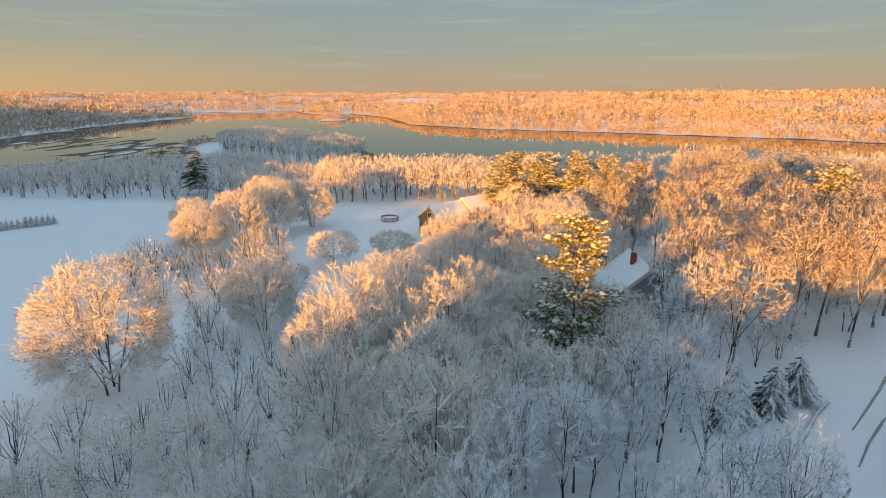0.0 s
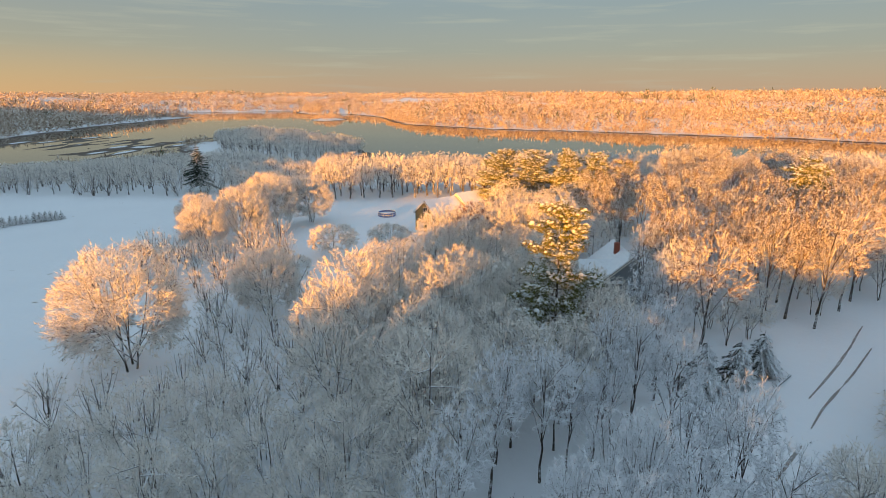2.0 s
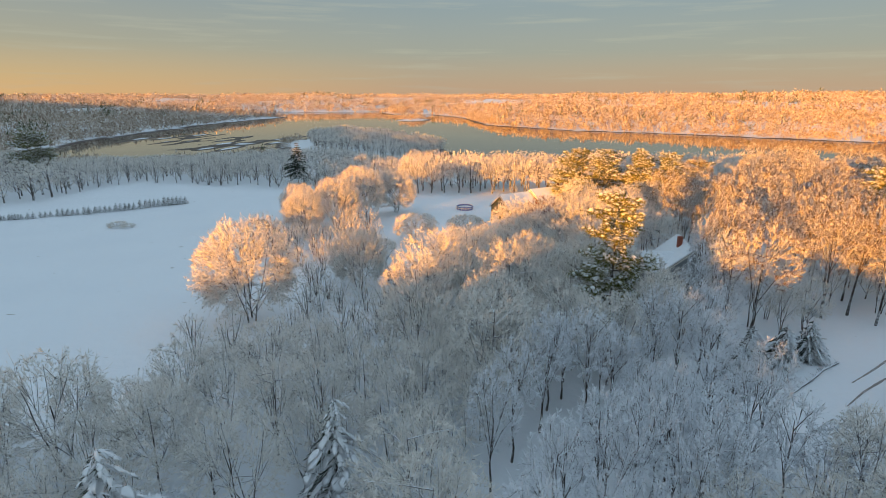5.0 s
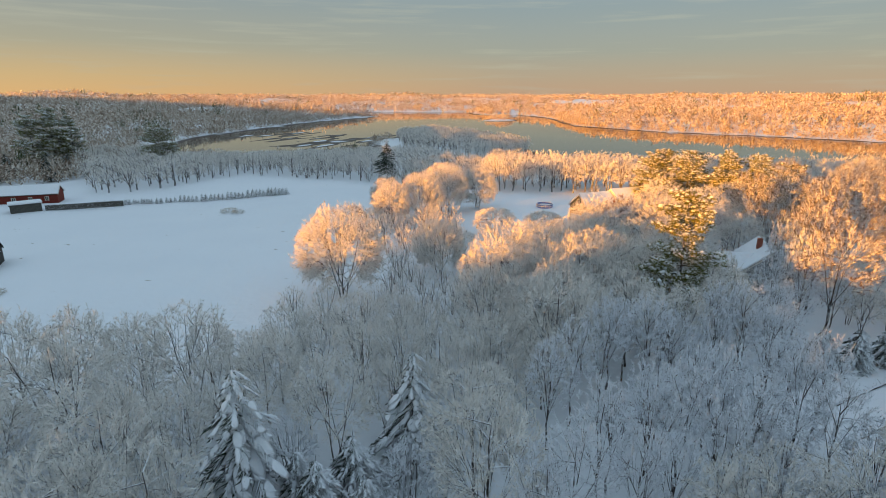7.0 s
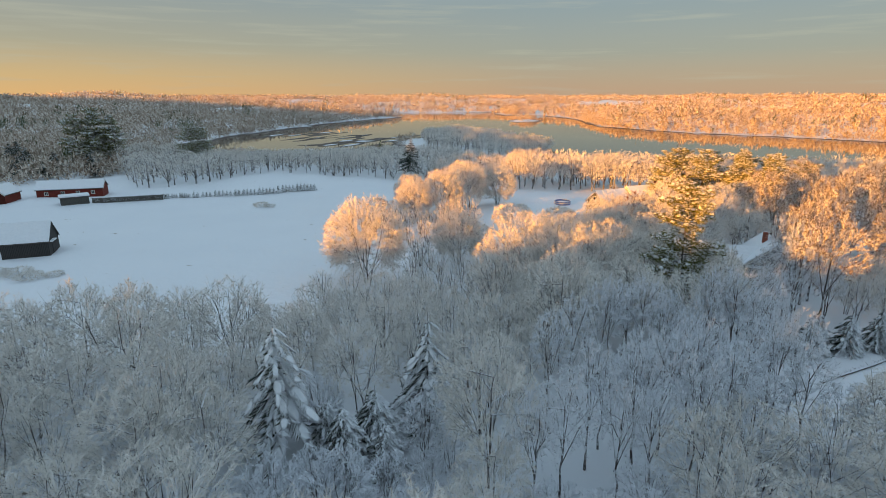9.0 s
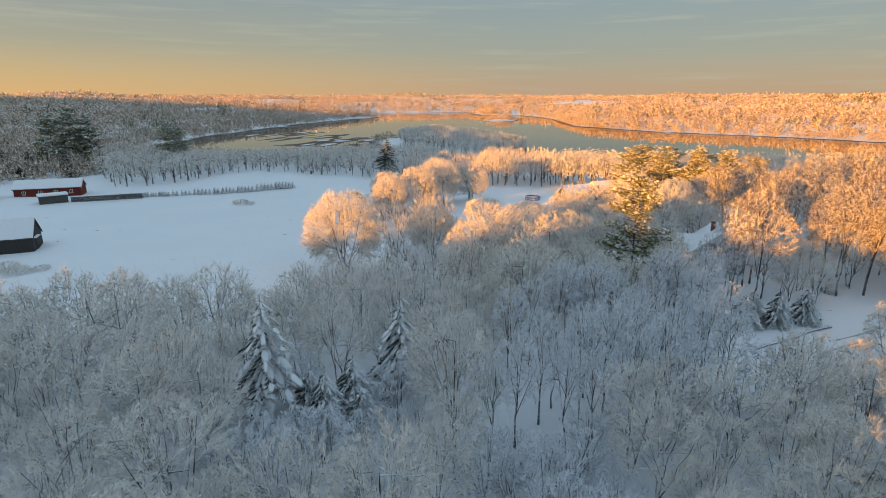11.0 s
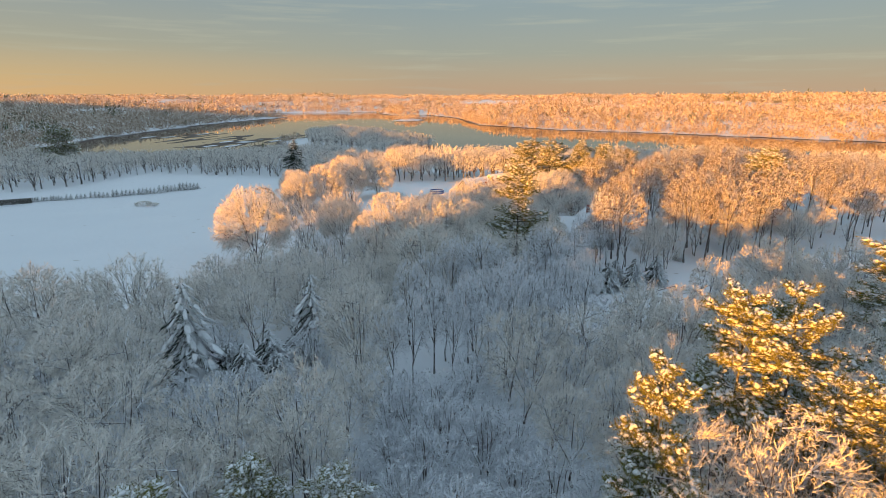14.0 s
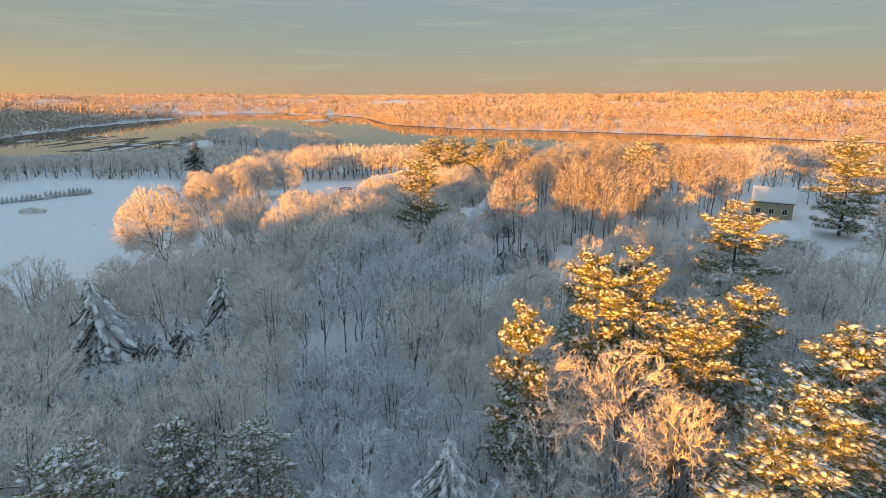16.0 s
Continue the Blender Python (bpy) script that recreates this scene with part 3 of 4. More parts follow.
def canopy(name, label, xs, ys, zs, wide, high, shards, m, seed, category="far woods", upright=0.5, fine=1.0):
    """Many far tree crowns in one mesh, each a burst of pointed sprays."""
    r = np.random.RandomState(seed)
    k = len(xs)
    d = units(r, k * shards, upright)
    d[:, 2] = np.abs(d[:, 2]) - 0.12
    C = np.repeat(np.stack([xs, ys, zs], 1), shards, 0)
    S = np.repeat(np.stack([wide, wide, high], 1), shards, 0)
    base = C + d * S * r.uniform(0.45, 0.95, (k * shards, 1)) + r.normal(size=(k * shards, 3)) * S * 0.05
    tip = base + (units(r, k * shards, 0.2) + 0.35 * d) * S * r.uniform(0.16, 0.36, (k * shards, 1))
    side = np.cross(d, units(r, k * shards))
    side /= np.linalg.norm(side, axis=1, keepdims=True) + 1e-6
    wd = side * np.minimum(S[:, :1], 14) * r.uniform(0.05, 0.11, (k * shards, 1)) * fine
    V = np.stack([base + wd, base - wd, tip], 1).reshape(-1, 3)
    F = np.arange(len(V)).reshape(-1, 3)
    ob = new(name, mesh_arrays(name, V, F, [], m))
    return tagged(ob, label, category, kind="stuff")


def joined(name, label, category, shapes, spots, m_wood, m_crown):
    """Many trees that nobody could pick apart, as one mesh. spots: rows of shape number, x, y, z, turn, size."""
    V, T, Q, TM, QM, n = [], [], [], [], [], 0
    flat = [[st.arrays() for st in pair] for pair in shapes]
    for i, x, y, z, turn, size in spots:
        c, s = math.cos(turn) * size, math.sin(turn) * size
        for mi, (v, t, q) in enumerate(flat[i]):
            V.append(np.stack([v[:, 0] * c - v[:, 1] * s + x, v[:, 0] * s + v[:, 1] * c + y, v[:, 2] * size + z], 1))
            T.append(t + n)
            Q.append(q + n)
            TM.append(np.full(len(t), mi))
            QM.append(np.full(len(q), mi))
            n += len(v)
    me = mesh_arrays(name, np.concatenate(V), np.concatenate(T), np.concatenate(Q), m_wood, m_crown, slots=np.concatenate(TM + QM))
    return tagged(new(name, me), label, category, kind="stuff")



# ---- woods ----
def inside(x, y, poly):
    return shore(np.array(x, float), np.array(y, float), poly) < 0


FIELD = [(-36, 196), (-64, 203), (-92, 210), (-97, 188), (-106, 168), (-118, 160), (-170, 225), (-215, 215), (-160, 120), (-110, 20), (-77, 25), (-57, 41), (-47, 46),
         (-38, 49), (-31, 53), (-26, 57), (-25, 66), (-27, 76), (-33, 84), (-33, 98), (-30, 125), (-33, 160), (-30, 176)]
LAWN = [(-5, 136), (-3, 118), (-1, 104), (8, 102), (14, 108), (26, 122), (42, 128), (58, 148), (46, 172), (32, 176), (6, 180), (-9, 160)]
LANE = [(28, 37), (42, 39), (60, 50), (82, 63), (95, 69), (84, 75), (66, 70), (56, 67), (50, 63), (43, 56), (36, 51)]
TRAIL = [(3, 31), (7, 30), (16, 43), (30, 47), (36, 45), (37, 50), (25, 51), (14, 48), (4, 36)]
YARD = [(90, 58), (97, 49), (118, 44), (142, 52), (138, 68), (122, 78), (106, 70)]
HOUSE2 = [(41, 84), (47, 80), (54, 83), (55, 93), (48, 95)]
GLADE = [(-21, 17), (-1, 17), (2, 33), (-5, 37), (-14, 30), (-19, 30)]
CLEAR = (FIELD, LAWN, LANE, TRAIL, YARD, HOUSE2)

TAKEN = [(127, 85, 16)]


def free(x, y, gap):
    return all((x - a) ** 2 + (y - b) ** 2 > (0.5 * (gap + g)) ** 2 for a, b, g in TAKEN)


FAR_SPOTS = []


def wood_of(templates, poly, gap, sizes, seed, tries=6000, avoid=CLEAR, limit=400):
    r = np.random.RandomState(seed)
    xs, ys = [p[0] for p in poly], [p[1] for p in poly]
    cand = np.stack([r.uniform(min(xs), max(xs), tries), r.uniform(min(ys), max(ys), tries)], 1)
    ok = inside(cand[:, 0], cand[:, 1], poly)
    for p in avoid:
        ok &= ~inside(cand[:, 0], cand[:, 1], p)
    n = 0
    for x, y in cand[ok]:
        if n < limit and free(x, y, gap):
            TAKEN.append((x, y, gap))
            pick, turn, size = r.randint(len(templates)), r.uniform(0, 360), r.uniform(*sizes)
            if isinstance(templates[0], tuple):
                FAR_SPOTS.append((pick + {id(mids): 0, id(lows): 3, id(fars): 6}[id(templates)], x, y, float(land(x, y)) - 0.1, radians(turn), size))
            else:
                put(templates[pick], x, y, turn, size, r.uniform(0.92, 1.1))
            n += 1


def lone(template, x, y, size=1.0, gap=5.0, tall=1.0, turn=None):
    TAKEN.append((x, y, gap))
    put(template, x, y, turn if turn is not None else (x * 37 + y * 91) % 360, size, tall)


forest = [deciduous(11 + i, 12, 4.1 + 0.22 * i, 0.12 + 0.03 * i, limbs=11, forks=13, sprays=8, twigs=6, stems=1 + (i % 2) * 2, lift=0.8, twig=0.50, wide=1.05,
                    name="multistem_tree" if i % 2 else "woodland_tree") for i in range(6)]
talls = [deciduous(31 + i, 17, 4.5, 0.37, limbs=9, forks=10, sprays=7, twigs=7, stems=1, lift=0.9, twig=0.55, fat=0.85, wide=1.3, m=M_TWIG_BROWN, name="tall_tree",
                   label="tall bare tree with a dark trunk and frosted top", group="tall trees by the lane") for i in range(4)]
rounds = [deciduous(51 + i, 12.5, 6.4, 0.06, limbs=18, forks=18, sprays=10, twigs=9, stems=3, lift=0.6, twig=0.52, droop=0.1, flat=1.02, wide=1.2, name="round_tree",
                    label="broad round-crowned tree, every twig white with frost", group="round trees along the field") for i in range(2)]
shrubs = [deciduous(61 + i, 6.5, 3.0, 0.06, limbs=10, forks=9, sprays=7, twigs=6, stems=4, lift=0.8, twig=0.38, wide=1.35, fat=1.25,
                    m=M_FROST, name="thicket_shrub", label="dense leafless shrub white with frost", group="frosted thicket") for i in range(3)]
apples = [deciduous(71 + i, 5.6, 4.4, 0.2, limbs=11, forks=12, sprays=8, twigs=6, lift=0.35, droop=0.15, fat=1.4, wide=1.3,
                    name="apple_tree", label="low spreading apple tree with snowy crooked branches", group="trees on the lawn") for i in range(2)]
reds = [deciduous(75, 9, 4.2, 0.15, limbs=9, forks=11, sprays=8, twigs=7, stems=3, m=M_TWIG_RED, name="reddish_tree", label="bare tree with reddish twigs dusted with snow")]
brush = deciduous(78, 1.3, 2.6, 0.05, limbs=10, forks=6, sprays=5, twigs=8, stems=5, twig=0.4, name="brush_patch", label="low brush half buried in the snowy field", group="brush in the field")
branchy = [deciduous(95 + i, 13.5, 4.2, 0.16, limbs=13, forks=9, sprays=8, twigs=5, stems=3, lift=1.0, twig=0.55, fat=1.1, wide=1.15, name="branchy_tree",
                     label="leafless tree with thick snow-lined branches", group="thick-branched trees") for i in range(2)]
slenders = [deciduous(85 + i, 12.5, 2.7, 0.36, limbs=8, forks=9, sprays=7, twigs=7, lift=1.0, twig=0.45, fat=0.9, m=M_FROST, name="slender_tree",
                      label="slender bare tree with a dark stem and frosted crown", group="slender trees along the trail") for i in range(3)]
mids = [deciduous(81 + i, 12, 4.6, 0.22, limbs=7, forks=7, sprays=5, twigs=3, lift=0.6, twig=0.75, fat=1.6, wide=3.0, raw=True) for i in range(3)]
lows = [deciduous(88 + i, 12, 5.6, 0.03, limbs=6, forks=6, sprays=4, twigs=2, stems=3, lift=0.6, twig=0.9, fat=2.0, wide=3.8, raw=True) for i in range(3)]
fars = [deciduous(181 + i, 12, 4.8, 0.20, limbs=6, forks=5, sprays=3, twigs=3, lift=0.5, twig=1.0, fat=2.6, wide=6.5, raw=True) for i in range(3)]
pines = [pine(91 + i, 18, 5.2 + 0.5 * i, bare=0.24 - 0.08 * i) for i in range(3)]
bigspruce = [spruce(101 + i, 14, 5.6, tiers=10, boughs=6, shards=40, droop=1.0, load=1.0, bare=0.24, rag=0.5, plume=2.3, name="fir_tree",
                    label="fir with long drooping boughs heavy with snow") for i in range(2)]
bushy = [spruce(111 + i, 5.2, 2.6, tiers=11, boughs=9, shards=28, droop=0.6, load=0.6) for i in range(2)]
darkcon = spruce(121, 16, 5.0, tiers=17, boughs=9, shards=36, droop=0.25, load=0.15, bare=0.12, rag=0.4, m=M_DARK, name="conifer_tree",
                 label="dark green conifer lightly dusted with snow")
hedge = spruce(131, 2.3, 0.75, tiers=7, boughs=6, shards=5, droop=0.5, load=0.5, bare=0.03, name="young_spruce", label="small young spruce in a planted row, dusted with snow")
tagged(hedge, group="planted row of young spruces")

# single trees
lone(rounds[0], -20.4, 79, 1.17, 12)
lone(rounds[1], -5.8, 92, 0.82, 8)
lone(rounds[1], -13, 137, 1.0, 9)
lone(rounds[0], -7.5, 146, 1.08, 8)
lone(rounds[0], -20, 130, 0.82, 8)
lone(rounds[1], -23, 143, 0.8, 8)
lone(rounds[1], 1.5, 152, 0.98, 7, turn=40)
lone(apples[0], 5.2, 119, 1.2, 8)
lone(apples[1], 16.5, 120, 1.05, 8)
lone(apples[1], -1.6, 111, 0.6, 4)
lone(reds[0], 30.5, 112, 1.22, 5)
lone(reds[0], 36, 119, 1.15, 5, turn=70)
lone(forest[2], 33.5, 109, 0.95, 5)
lone(forest[4], 29.5, 105, 0.86, 5)
lone(darkcon, -33, 206, 0.98, 12)
for x, y, s in ((45, 138, 0.94), (53, 134, 1.02), (60, 131, 0.97), (66, 128, 0.95), (73, 127, 0.92), (57, 141, 0.95), (49, 141, 1.0), (63, 138, 0.98), (69, 134, 0.95)):
    lone(pines[int(x) % 3], x, y, s * 1.04, 5)
lone(pines[1], 27, 66.5, 0.82, 7, 1.38)
lone(pines[0], 19.5, 1.8, 0.52, 5, 1.85)
lone(pines[1], 29.4, 9.2, 0.74, 5, 1.42)
lone(pines[2], 35, 11, 0.68, 5, 1.5)
lone(pines[2], 62, 28, 1.03, 8)
for x, y, s in ((42, 5.5, 0.94), (35.5, 2.5, 0.94), (33, 5, 0.86), (41, -5, 0.95), (34, -8.5, 0.86), (28.5, -10.5, 0.84), (-8.4, -0.3, 0.72), (93, 97, 1.05), (97, 100, 1.1), (123, 62, 1.3)):
    lone(pines[int(abs(x + y)) % 3], x, y, s * 0.68 if x > 25 and 0 < y < 8 else s, 5, 1.42 if x > 25 and 0 < y < 8 else 1.0)
for x, y, q in ((-10.9, 31.7, 1.15), (-7.2, 31.2, 0.95), (-13, 33.5, 1.0), (-8.8, 34.5, 1.2)):
    lone(bushy[int(-x) % 2], x, y, q, 3.2)
lone(bigspruce[0], -16.7, 32.2, 0.94, 6)
lone(bigspruce[1], -4.6, 39, 0.84, 6)
lone(pines[0], -3.2, 4.5, 0.60, 5)
lone(pines[2], 1.2, 3.8, 0.54, 5, 1.05)
lone(bigspruce[0], 13.6, 0.2, 0.7, 5)
for x, y, s in ((40.6, 58.2, 1.0), (45.2, 58.6, 1.05), (49.6, 60, 1.05), (43, 61, 0.9), (38.8, 57.4, 0.7)):
    lone(bushy[int(x) % 2], x, y, s, 3)
lone(bushy[0], 61.1, 73.5, 0.5, 2)
for x, y, q in ((17.5, 22.5, 0.78), (20.5, 29.5, 0.8), (21.8, 22, 0.74), (27.5, 24, 0.8)):
    lone(forest[int(x * 2) % 6], x, y, q, 4)
lone(pines[1], -180, 225, 1.5, 6)
lone(pines[2], -185, 220, 1.35, 6)
lone(pines[0], -174, 229, 1.3, 6)
lone(pines[2], -138, 230, 1.1, 6)
lone(pines[1], -135, 234, 1.0, 6)
for x, y, s in ((-187, 190, 0.62), (-176, 195, 0.66), (-165, 200, 0.6), (-158, 193, 0.55), (-193, 200, 0.7), (-170, 208, 0.66), (-205, 205, 0.8), (-182, 182, 0.5), (-172, 184, 0.45), (-160, 206, 0.6), (-215, 220, 0.8)):
    lone(darkcon, x, y, s, 4)
for x, y, t in ((21.7, 3.6, 1.02), (27.5, 0.9, 1.02), (28.6, -3.6, 0.9), (24, -3.5, 0.85), (32, -1.5, 0.8), (20.5, -1.5, 0.82), (25, 3.2, 0.9), (30.5, 2.0, 0.85), (35.5, -4.5, 0.8)):
    lone(branchy[int(x) % 2], x, y, t, 4)
# tall trees with dark trunks beside the lane
for x, y, s in ((61.5, 72, 1.0), (66, 72.5, 1.05), (66.8, 68.5, 1.05), (44, 63, 1.0), (48.6, 76, 0.95), (50.5, 77.5, 1.0), (67.7, 82, 1.0), (76.3, 73, 1.0), (70, 78, 0.95),
                (72, 84, 1.0), (63, 79, 0.9), (78, 80, 1.0), (82, 76, 1.05), (74, 90, 1.0)):
    lone(talls[int(x * 3) % 4], x, y, s, 3.5)

# stands of trees
wood_of(forest, [(-24, 57), (-26, 42), (2, 42), (8, 48), (4, 58), (-14, 60)], 3.9, (0.55, 0.80), 31)
wood_of(forest, [(2, 58), (8, 48), (14, 54), (30, 58), (34, 64), (33, 84), (22, 84), (8, 82), (2, 72)], 4.3, (0.82, 1.12), 1)
wood_of(forest, [(33, 64), (38, 66), (46, 80), (40, 84), (33, 84)], 3.6, (0.42, 0.58), 35)
wood_of(lows, [(-20, 60), (2, 60), (2, 74), (6, 84), (-3, 86), (-13, 90), (-14, 74)], 2.8, (0.28, 0.48), 36)
wood_of(forest, [(10, 84), (40, 84), (42, 98), (24, 99), (14, 94), (10, 90)], 4.0, (0.74, 0.9), 29)
wood_of(lows, [(-3, 86), (10, 84), (10, 91), (-2, 95), (-12, 112), (-16, 128), (-26, 128), (-15, 92)], 3.0, (0.28, 0.45), 14)
wood_of(lows, [(-4, 92), (12, 92), (22, 98), (14, 103), (0, 100)], 3.0, (0.20, 0.31), 22)
wood_of(forest, [(12, 100), (22, 98), (22, 108), (18, 108)], 3.6, (0.42, 0.55), 15)
wood_of(forest, [(28, 104), (44, 98), (46, 122), (33, 119)], 4.2, (1.0, 1.15), 33)
wood_of(forest, [(22, 98), (44, 98), (46, 122), (30, 119), (22, 110)], 3.8, (0.78, 0.92), 20)
wood_of(lows, [(-28, 80), (-26, 56), (-12, 60), (-12, 86)], 3.4, (0.31, 0.53), 16)
wood_of(lows, [(-14, 100), (-2, 100), (-2, 118), (-6, 132), (-30, 128), (-28, 110)], 3.4, (0.34, 0.62), 17)
wood_of(forest, [(-62, 42), (-80, 10), (-30, -4), (2, 10), (4, 34), (-20, 48), (-28, 56), (-40, 50)], 4.5, (0.66, 1.02), 2, limit=200, avoid=CLEAR + (GLADE,))
wood_of(slenders, [(4, 26), (20, 32), (32, 38), (33, 54), (30, 60), (22, 62), (8, 50)], 2.7, (0.72, 0.98), 18)
wood_of(slenders, [(30, 54), (40, 61), (48, 66), (52, 78), (44, 80), (36, 66)], 3.2, (0.8, 1.15), 21)
wood_of(forest, [(14, 28), (24, -2), (40, -14), (66, 8), (86, 30), (84, 56), (60, 50), (34, 42)], 4.2, (0.56, 0.88), 4, limit=160)
wood_of(shrubs, [(-60, 34), (-50, -8), (10, -16), (60, -16), (86, 30), (84, 56), (60, 50), (34, 42), (12, 30), (-30, 40)], 2.5, (0.5, 1.05), 3, limit=290, tries=9000)
wood_of(talls, [(48, 33), (72, 36), (80, 50), (66, 51), (55, 45)], 4.6, (0.72, 0.9), 34, limit=30)
wood_of(forest, [(50, 66), (66, 71), (92, 76), (98, 84), (70, 86), (56, 80)], 4.0, (0.55, 0.85), 28, limit=40)
wood_of(talls, [(56, 78), (70, 74), (96, 74), (128, 90), (150, 140), (120, 165), (80, 130), (60, 118), (54, 98)], 5.6, (0.72, 1.02), 6, limit=150)
wood_of(forest, [(42, 96), (56, 96), (70, 122), (84, 140), (130, 150), (160, 175), (100, 190), (60, 178), (62, 150), (78, 128), (46, 122)], 5.8, (0.85, 1.1), 7, limit=70)
wood_of(talls, [(80, 30), (130, -10), (190, 20), (190, 110), (150, 110), (152, 84), (152, 38), (95, 42)], 5.8, (0.65, 0.95), 8, limit=85)
wood_of(mids, [(132, 88), (200, 60), (270, 110), (210, 190), (150, 150)], 6.0, (0.8, 1.15), 27, limit=90)
wood_of(mids, [(6, 183), (32, 178), (60, 172), (100, 185), (150, 180), (140, 200), (60, 202), (8, 204)], 3.9, (0.85, 1.08), 9, limit=160)
wood_of(lows, [(60, 84), (76, 80), (96, 77), (128, 94), (120, 150), (74, 124)], 3.2, (0.2, 0.36), 25, limit=110)
wood_of(lows, [(8, 205), (60, 203), (140, 201), (150, 214), (60, 218), (8, 218)], 2.8, (0.3, 0.46), 26, limit=110)
wood_of(lows, [(8, 182), (32, 177), (60, 171), (66, 182), (40, 190), (10, 194)], 3.4, (0.25, 0.4), 24, limit=70)
wood_of(mids, [(90, 185), (170, 150), (260, 170), (250, 225), (160, 240), (90, 215)], 7.5, (0.7, 1.0), 13, limit=80)
wood_of(mids, [(-104, 197), (-92, 214), (-64, 207), (-36, 200), (-10, 190), (6, 212), (-60, 222), (-120, 236)], 5.2, (0.55, 0.85), 23, limit=75)
wood_of(lows, [(-104, 196), (-92, 213), (-64, 206), (-36, 199), (-8, 172), (4, 184), (6, 212), (-50, 228), (-120, 240)], 3.2, (0.4, 0.72), 10, limit=230)
wood_of(fars, [(-130, 235), (-50, 226), (6, 214), (20, 280), (-30, 322), (-130, 322), (-170, 300)], 4.6, (0.42, 0.68), 19, limit=420)
wood_of(fars, [(-44, 548), (-68, 500), (-60, 440), (-42, 380), (-14, 330), (22, 320), (40, 390), (32, 430), (2, 508)], 5.0, (0.62, 1.0), 11, limit=420)
wood_of(fars, [(-124, 166), (-110, 172), (-100, 196), (-120, 250), (-200, 330), (-190, 250)], 4.6, (0.5, 0.9), 12, limit=190)
joined("valley_woods", "bare frosted trees on the slopes above the river", "far woods", mids + lows + fars, FAR_SPOTS, M_BARK, M_TWIG)
for x, y, s in ((-66.5, 141, 1.0), (-63.5, 140, 0.7), (-84, 77, 1.1), (-80, 75, 1.0), (-88, 76.5, 0.9), (-77, 77, 0.7)):
    put(brush, x, y, x * 33, s)
snag = spruce(141, 9.5, 2.4, tiers=10, boughs=7, shards=10, droop=0.8, load=1.0, bare=0.45, name="snow_capped_tree", label="thin evergreen capped with a lump of snow")
lone(snag, 67.5, 90, 1.0, 4)

# planted row of young spruces
for k in range(52):
    f = k / 51
    if f < 0.62:
        g = f / 0.62
        x, y, s = -60.4 - 33.9 * g, 170.6 - 18.7 * g, 1.25 - 0.45 * g
    else:
        g = (f - 0.62) / 0.38
        x, y, s = -94.3 - 16 * g, 151.9 - 1.5 * g, 0.8 - 0.15 * g
    r = (k * 7919 % 100) / 100
    put(hedge, x + 0.5 * r, y + 0.8 * ((k * 31 % 10) / 10 - 0.5), k * 47, s * (0.85 + 0.3 * r))
plant_all()

# ---- far woods round the valley ----
r = np.random.RandomState(77)
fx, fy = [], []
fw, fh = [], []
d = 250.0
while d < 4700:
    k = 210
    az = np.linspace(-1.0, 0.88, k) + r.uniform(-0.008, 0.008, k)
    dd = d * (1 + r.uniform(-0.03, 0.03, k))
    fx.append(-np.sin(az) * dd)
    fy.append(np.cos(az) * dd)
    w = np.clip(0.0105 * d, 4.5, 40) * r.uniform(0.7, 1.25, k)
    fw.append(w)
    fh.append(np.clip(w * 1.25, 7, 13) * r.uniform(0.75, 1.2, k))
    d *= 1.036 if d > 900 else 1.024
fx, fy, fw, fh = (np.concatenate(v) for v in (fx, fy, fw, fh))
sd = shore(fx, fy, RIVER)
near = (fy < 330) & (fx > -150) & (fx < 240)
pen = (fx > -75) & (fx < 50) & (fy > 320) & (fy < 560)
open_snow = (np.hypot(fx - 300, (fy - 1500) / 2.2) < 95)
ok = (sd > 4) & ~near & ~pen & ~open_snow
fx, fy, fw, fh, sd = fx[ok], fy[ok], fw[ok], fh[ok], sd[ok]
fz = land(fx, fy) + fh * 0.15
con = (waves(fx, fy, 240, 21) + r.normal(size=len(fx)) * 0.55) > 1.2
canopy("far_woods", "frosted broadleaf woods over the far banks and hills", fx[~con], fy[~con], fz[~con], fw[~con], fh[~con], 52, M_FAR, 5)
canopy("far_conifers", "distant dark conifers dusted with snow among bare woods", fx[con], fy[con], fz[con], fw[con] * 0.7, fh[con] * 1.25, 44, M_FARCON, 6)
# belts of trees along both far banks
bx, by = [], []
for (ax, ay), (cx, cy) in zip(RIVER[1:30], RIVER[2:31]):
    n = int(math.hypot(cx - ax, cy - ay) / 3.2)
    t = r.uniform(size=n)
    off = r.uniform(3, 26, n) if ax > 90 else r.uniform(22, 60, n)
    nx, ny = -(cy - ay), cx - ax
    ln = math.hypot(nx, ny)
    bx.append(ax + (cx - ax) * t + nx / ln * off)
    by.append(ay + (cy - ay) * t + ny / ln * off)
bx, by = np.concatenate(bx), np.concatenate(by)
ok = shore(bx, by, RIVER) > 2.5
bx, by = bx[ok], by[ok]
k = len(bx)
canopy("bank_trees", "frosted trees and scrub along the far river banks", bx, by, land(bx, by) + 1.0, r.uniform(2.5, 5, k), r.uniform(5, 9.5, k), 60, M_FAR, 15)
ix, iy = r.uniform(22, 62, 26), r.uniform(870, 960, 26)
canopy("island_trees", "low frosted trees on the small river island", ix, iy, land(ix, iy) + 2, np.full(26, 6.0), np.full(26, 8.0), 70, M_FAR, 8)

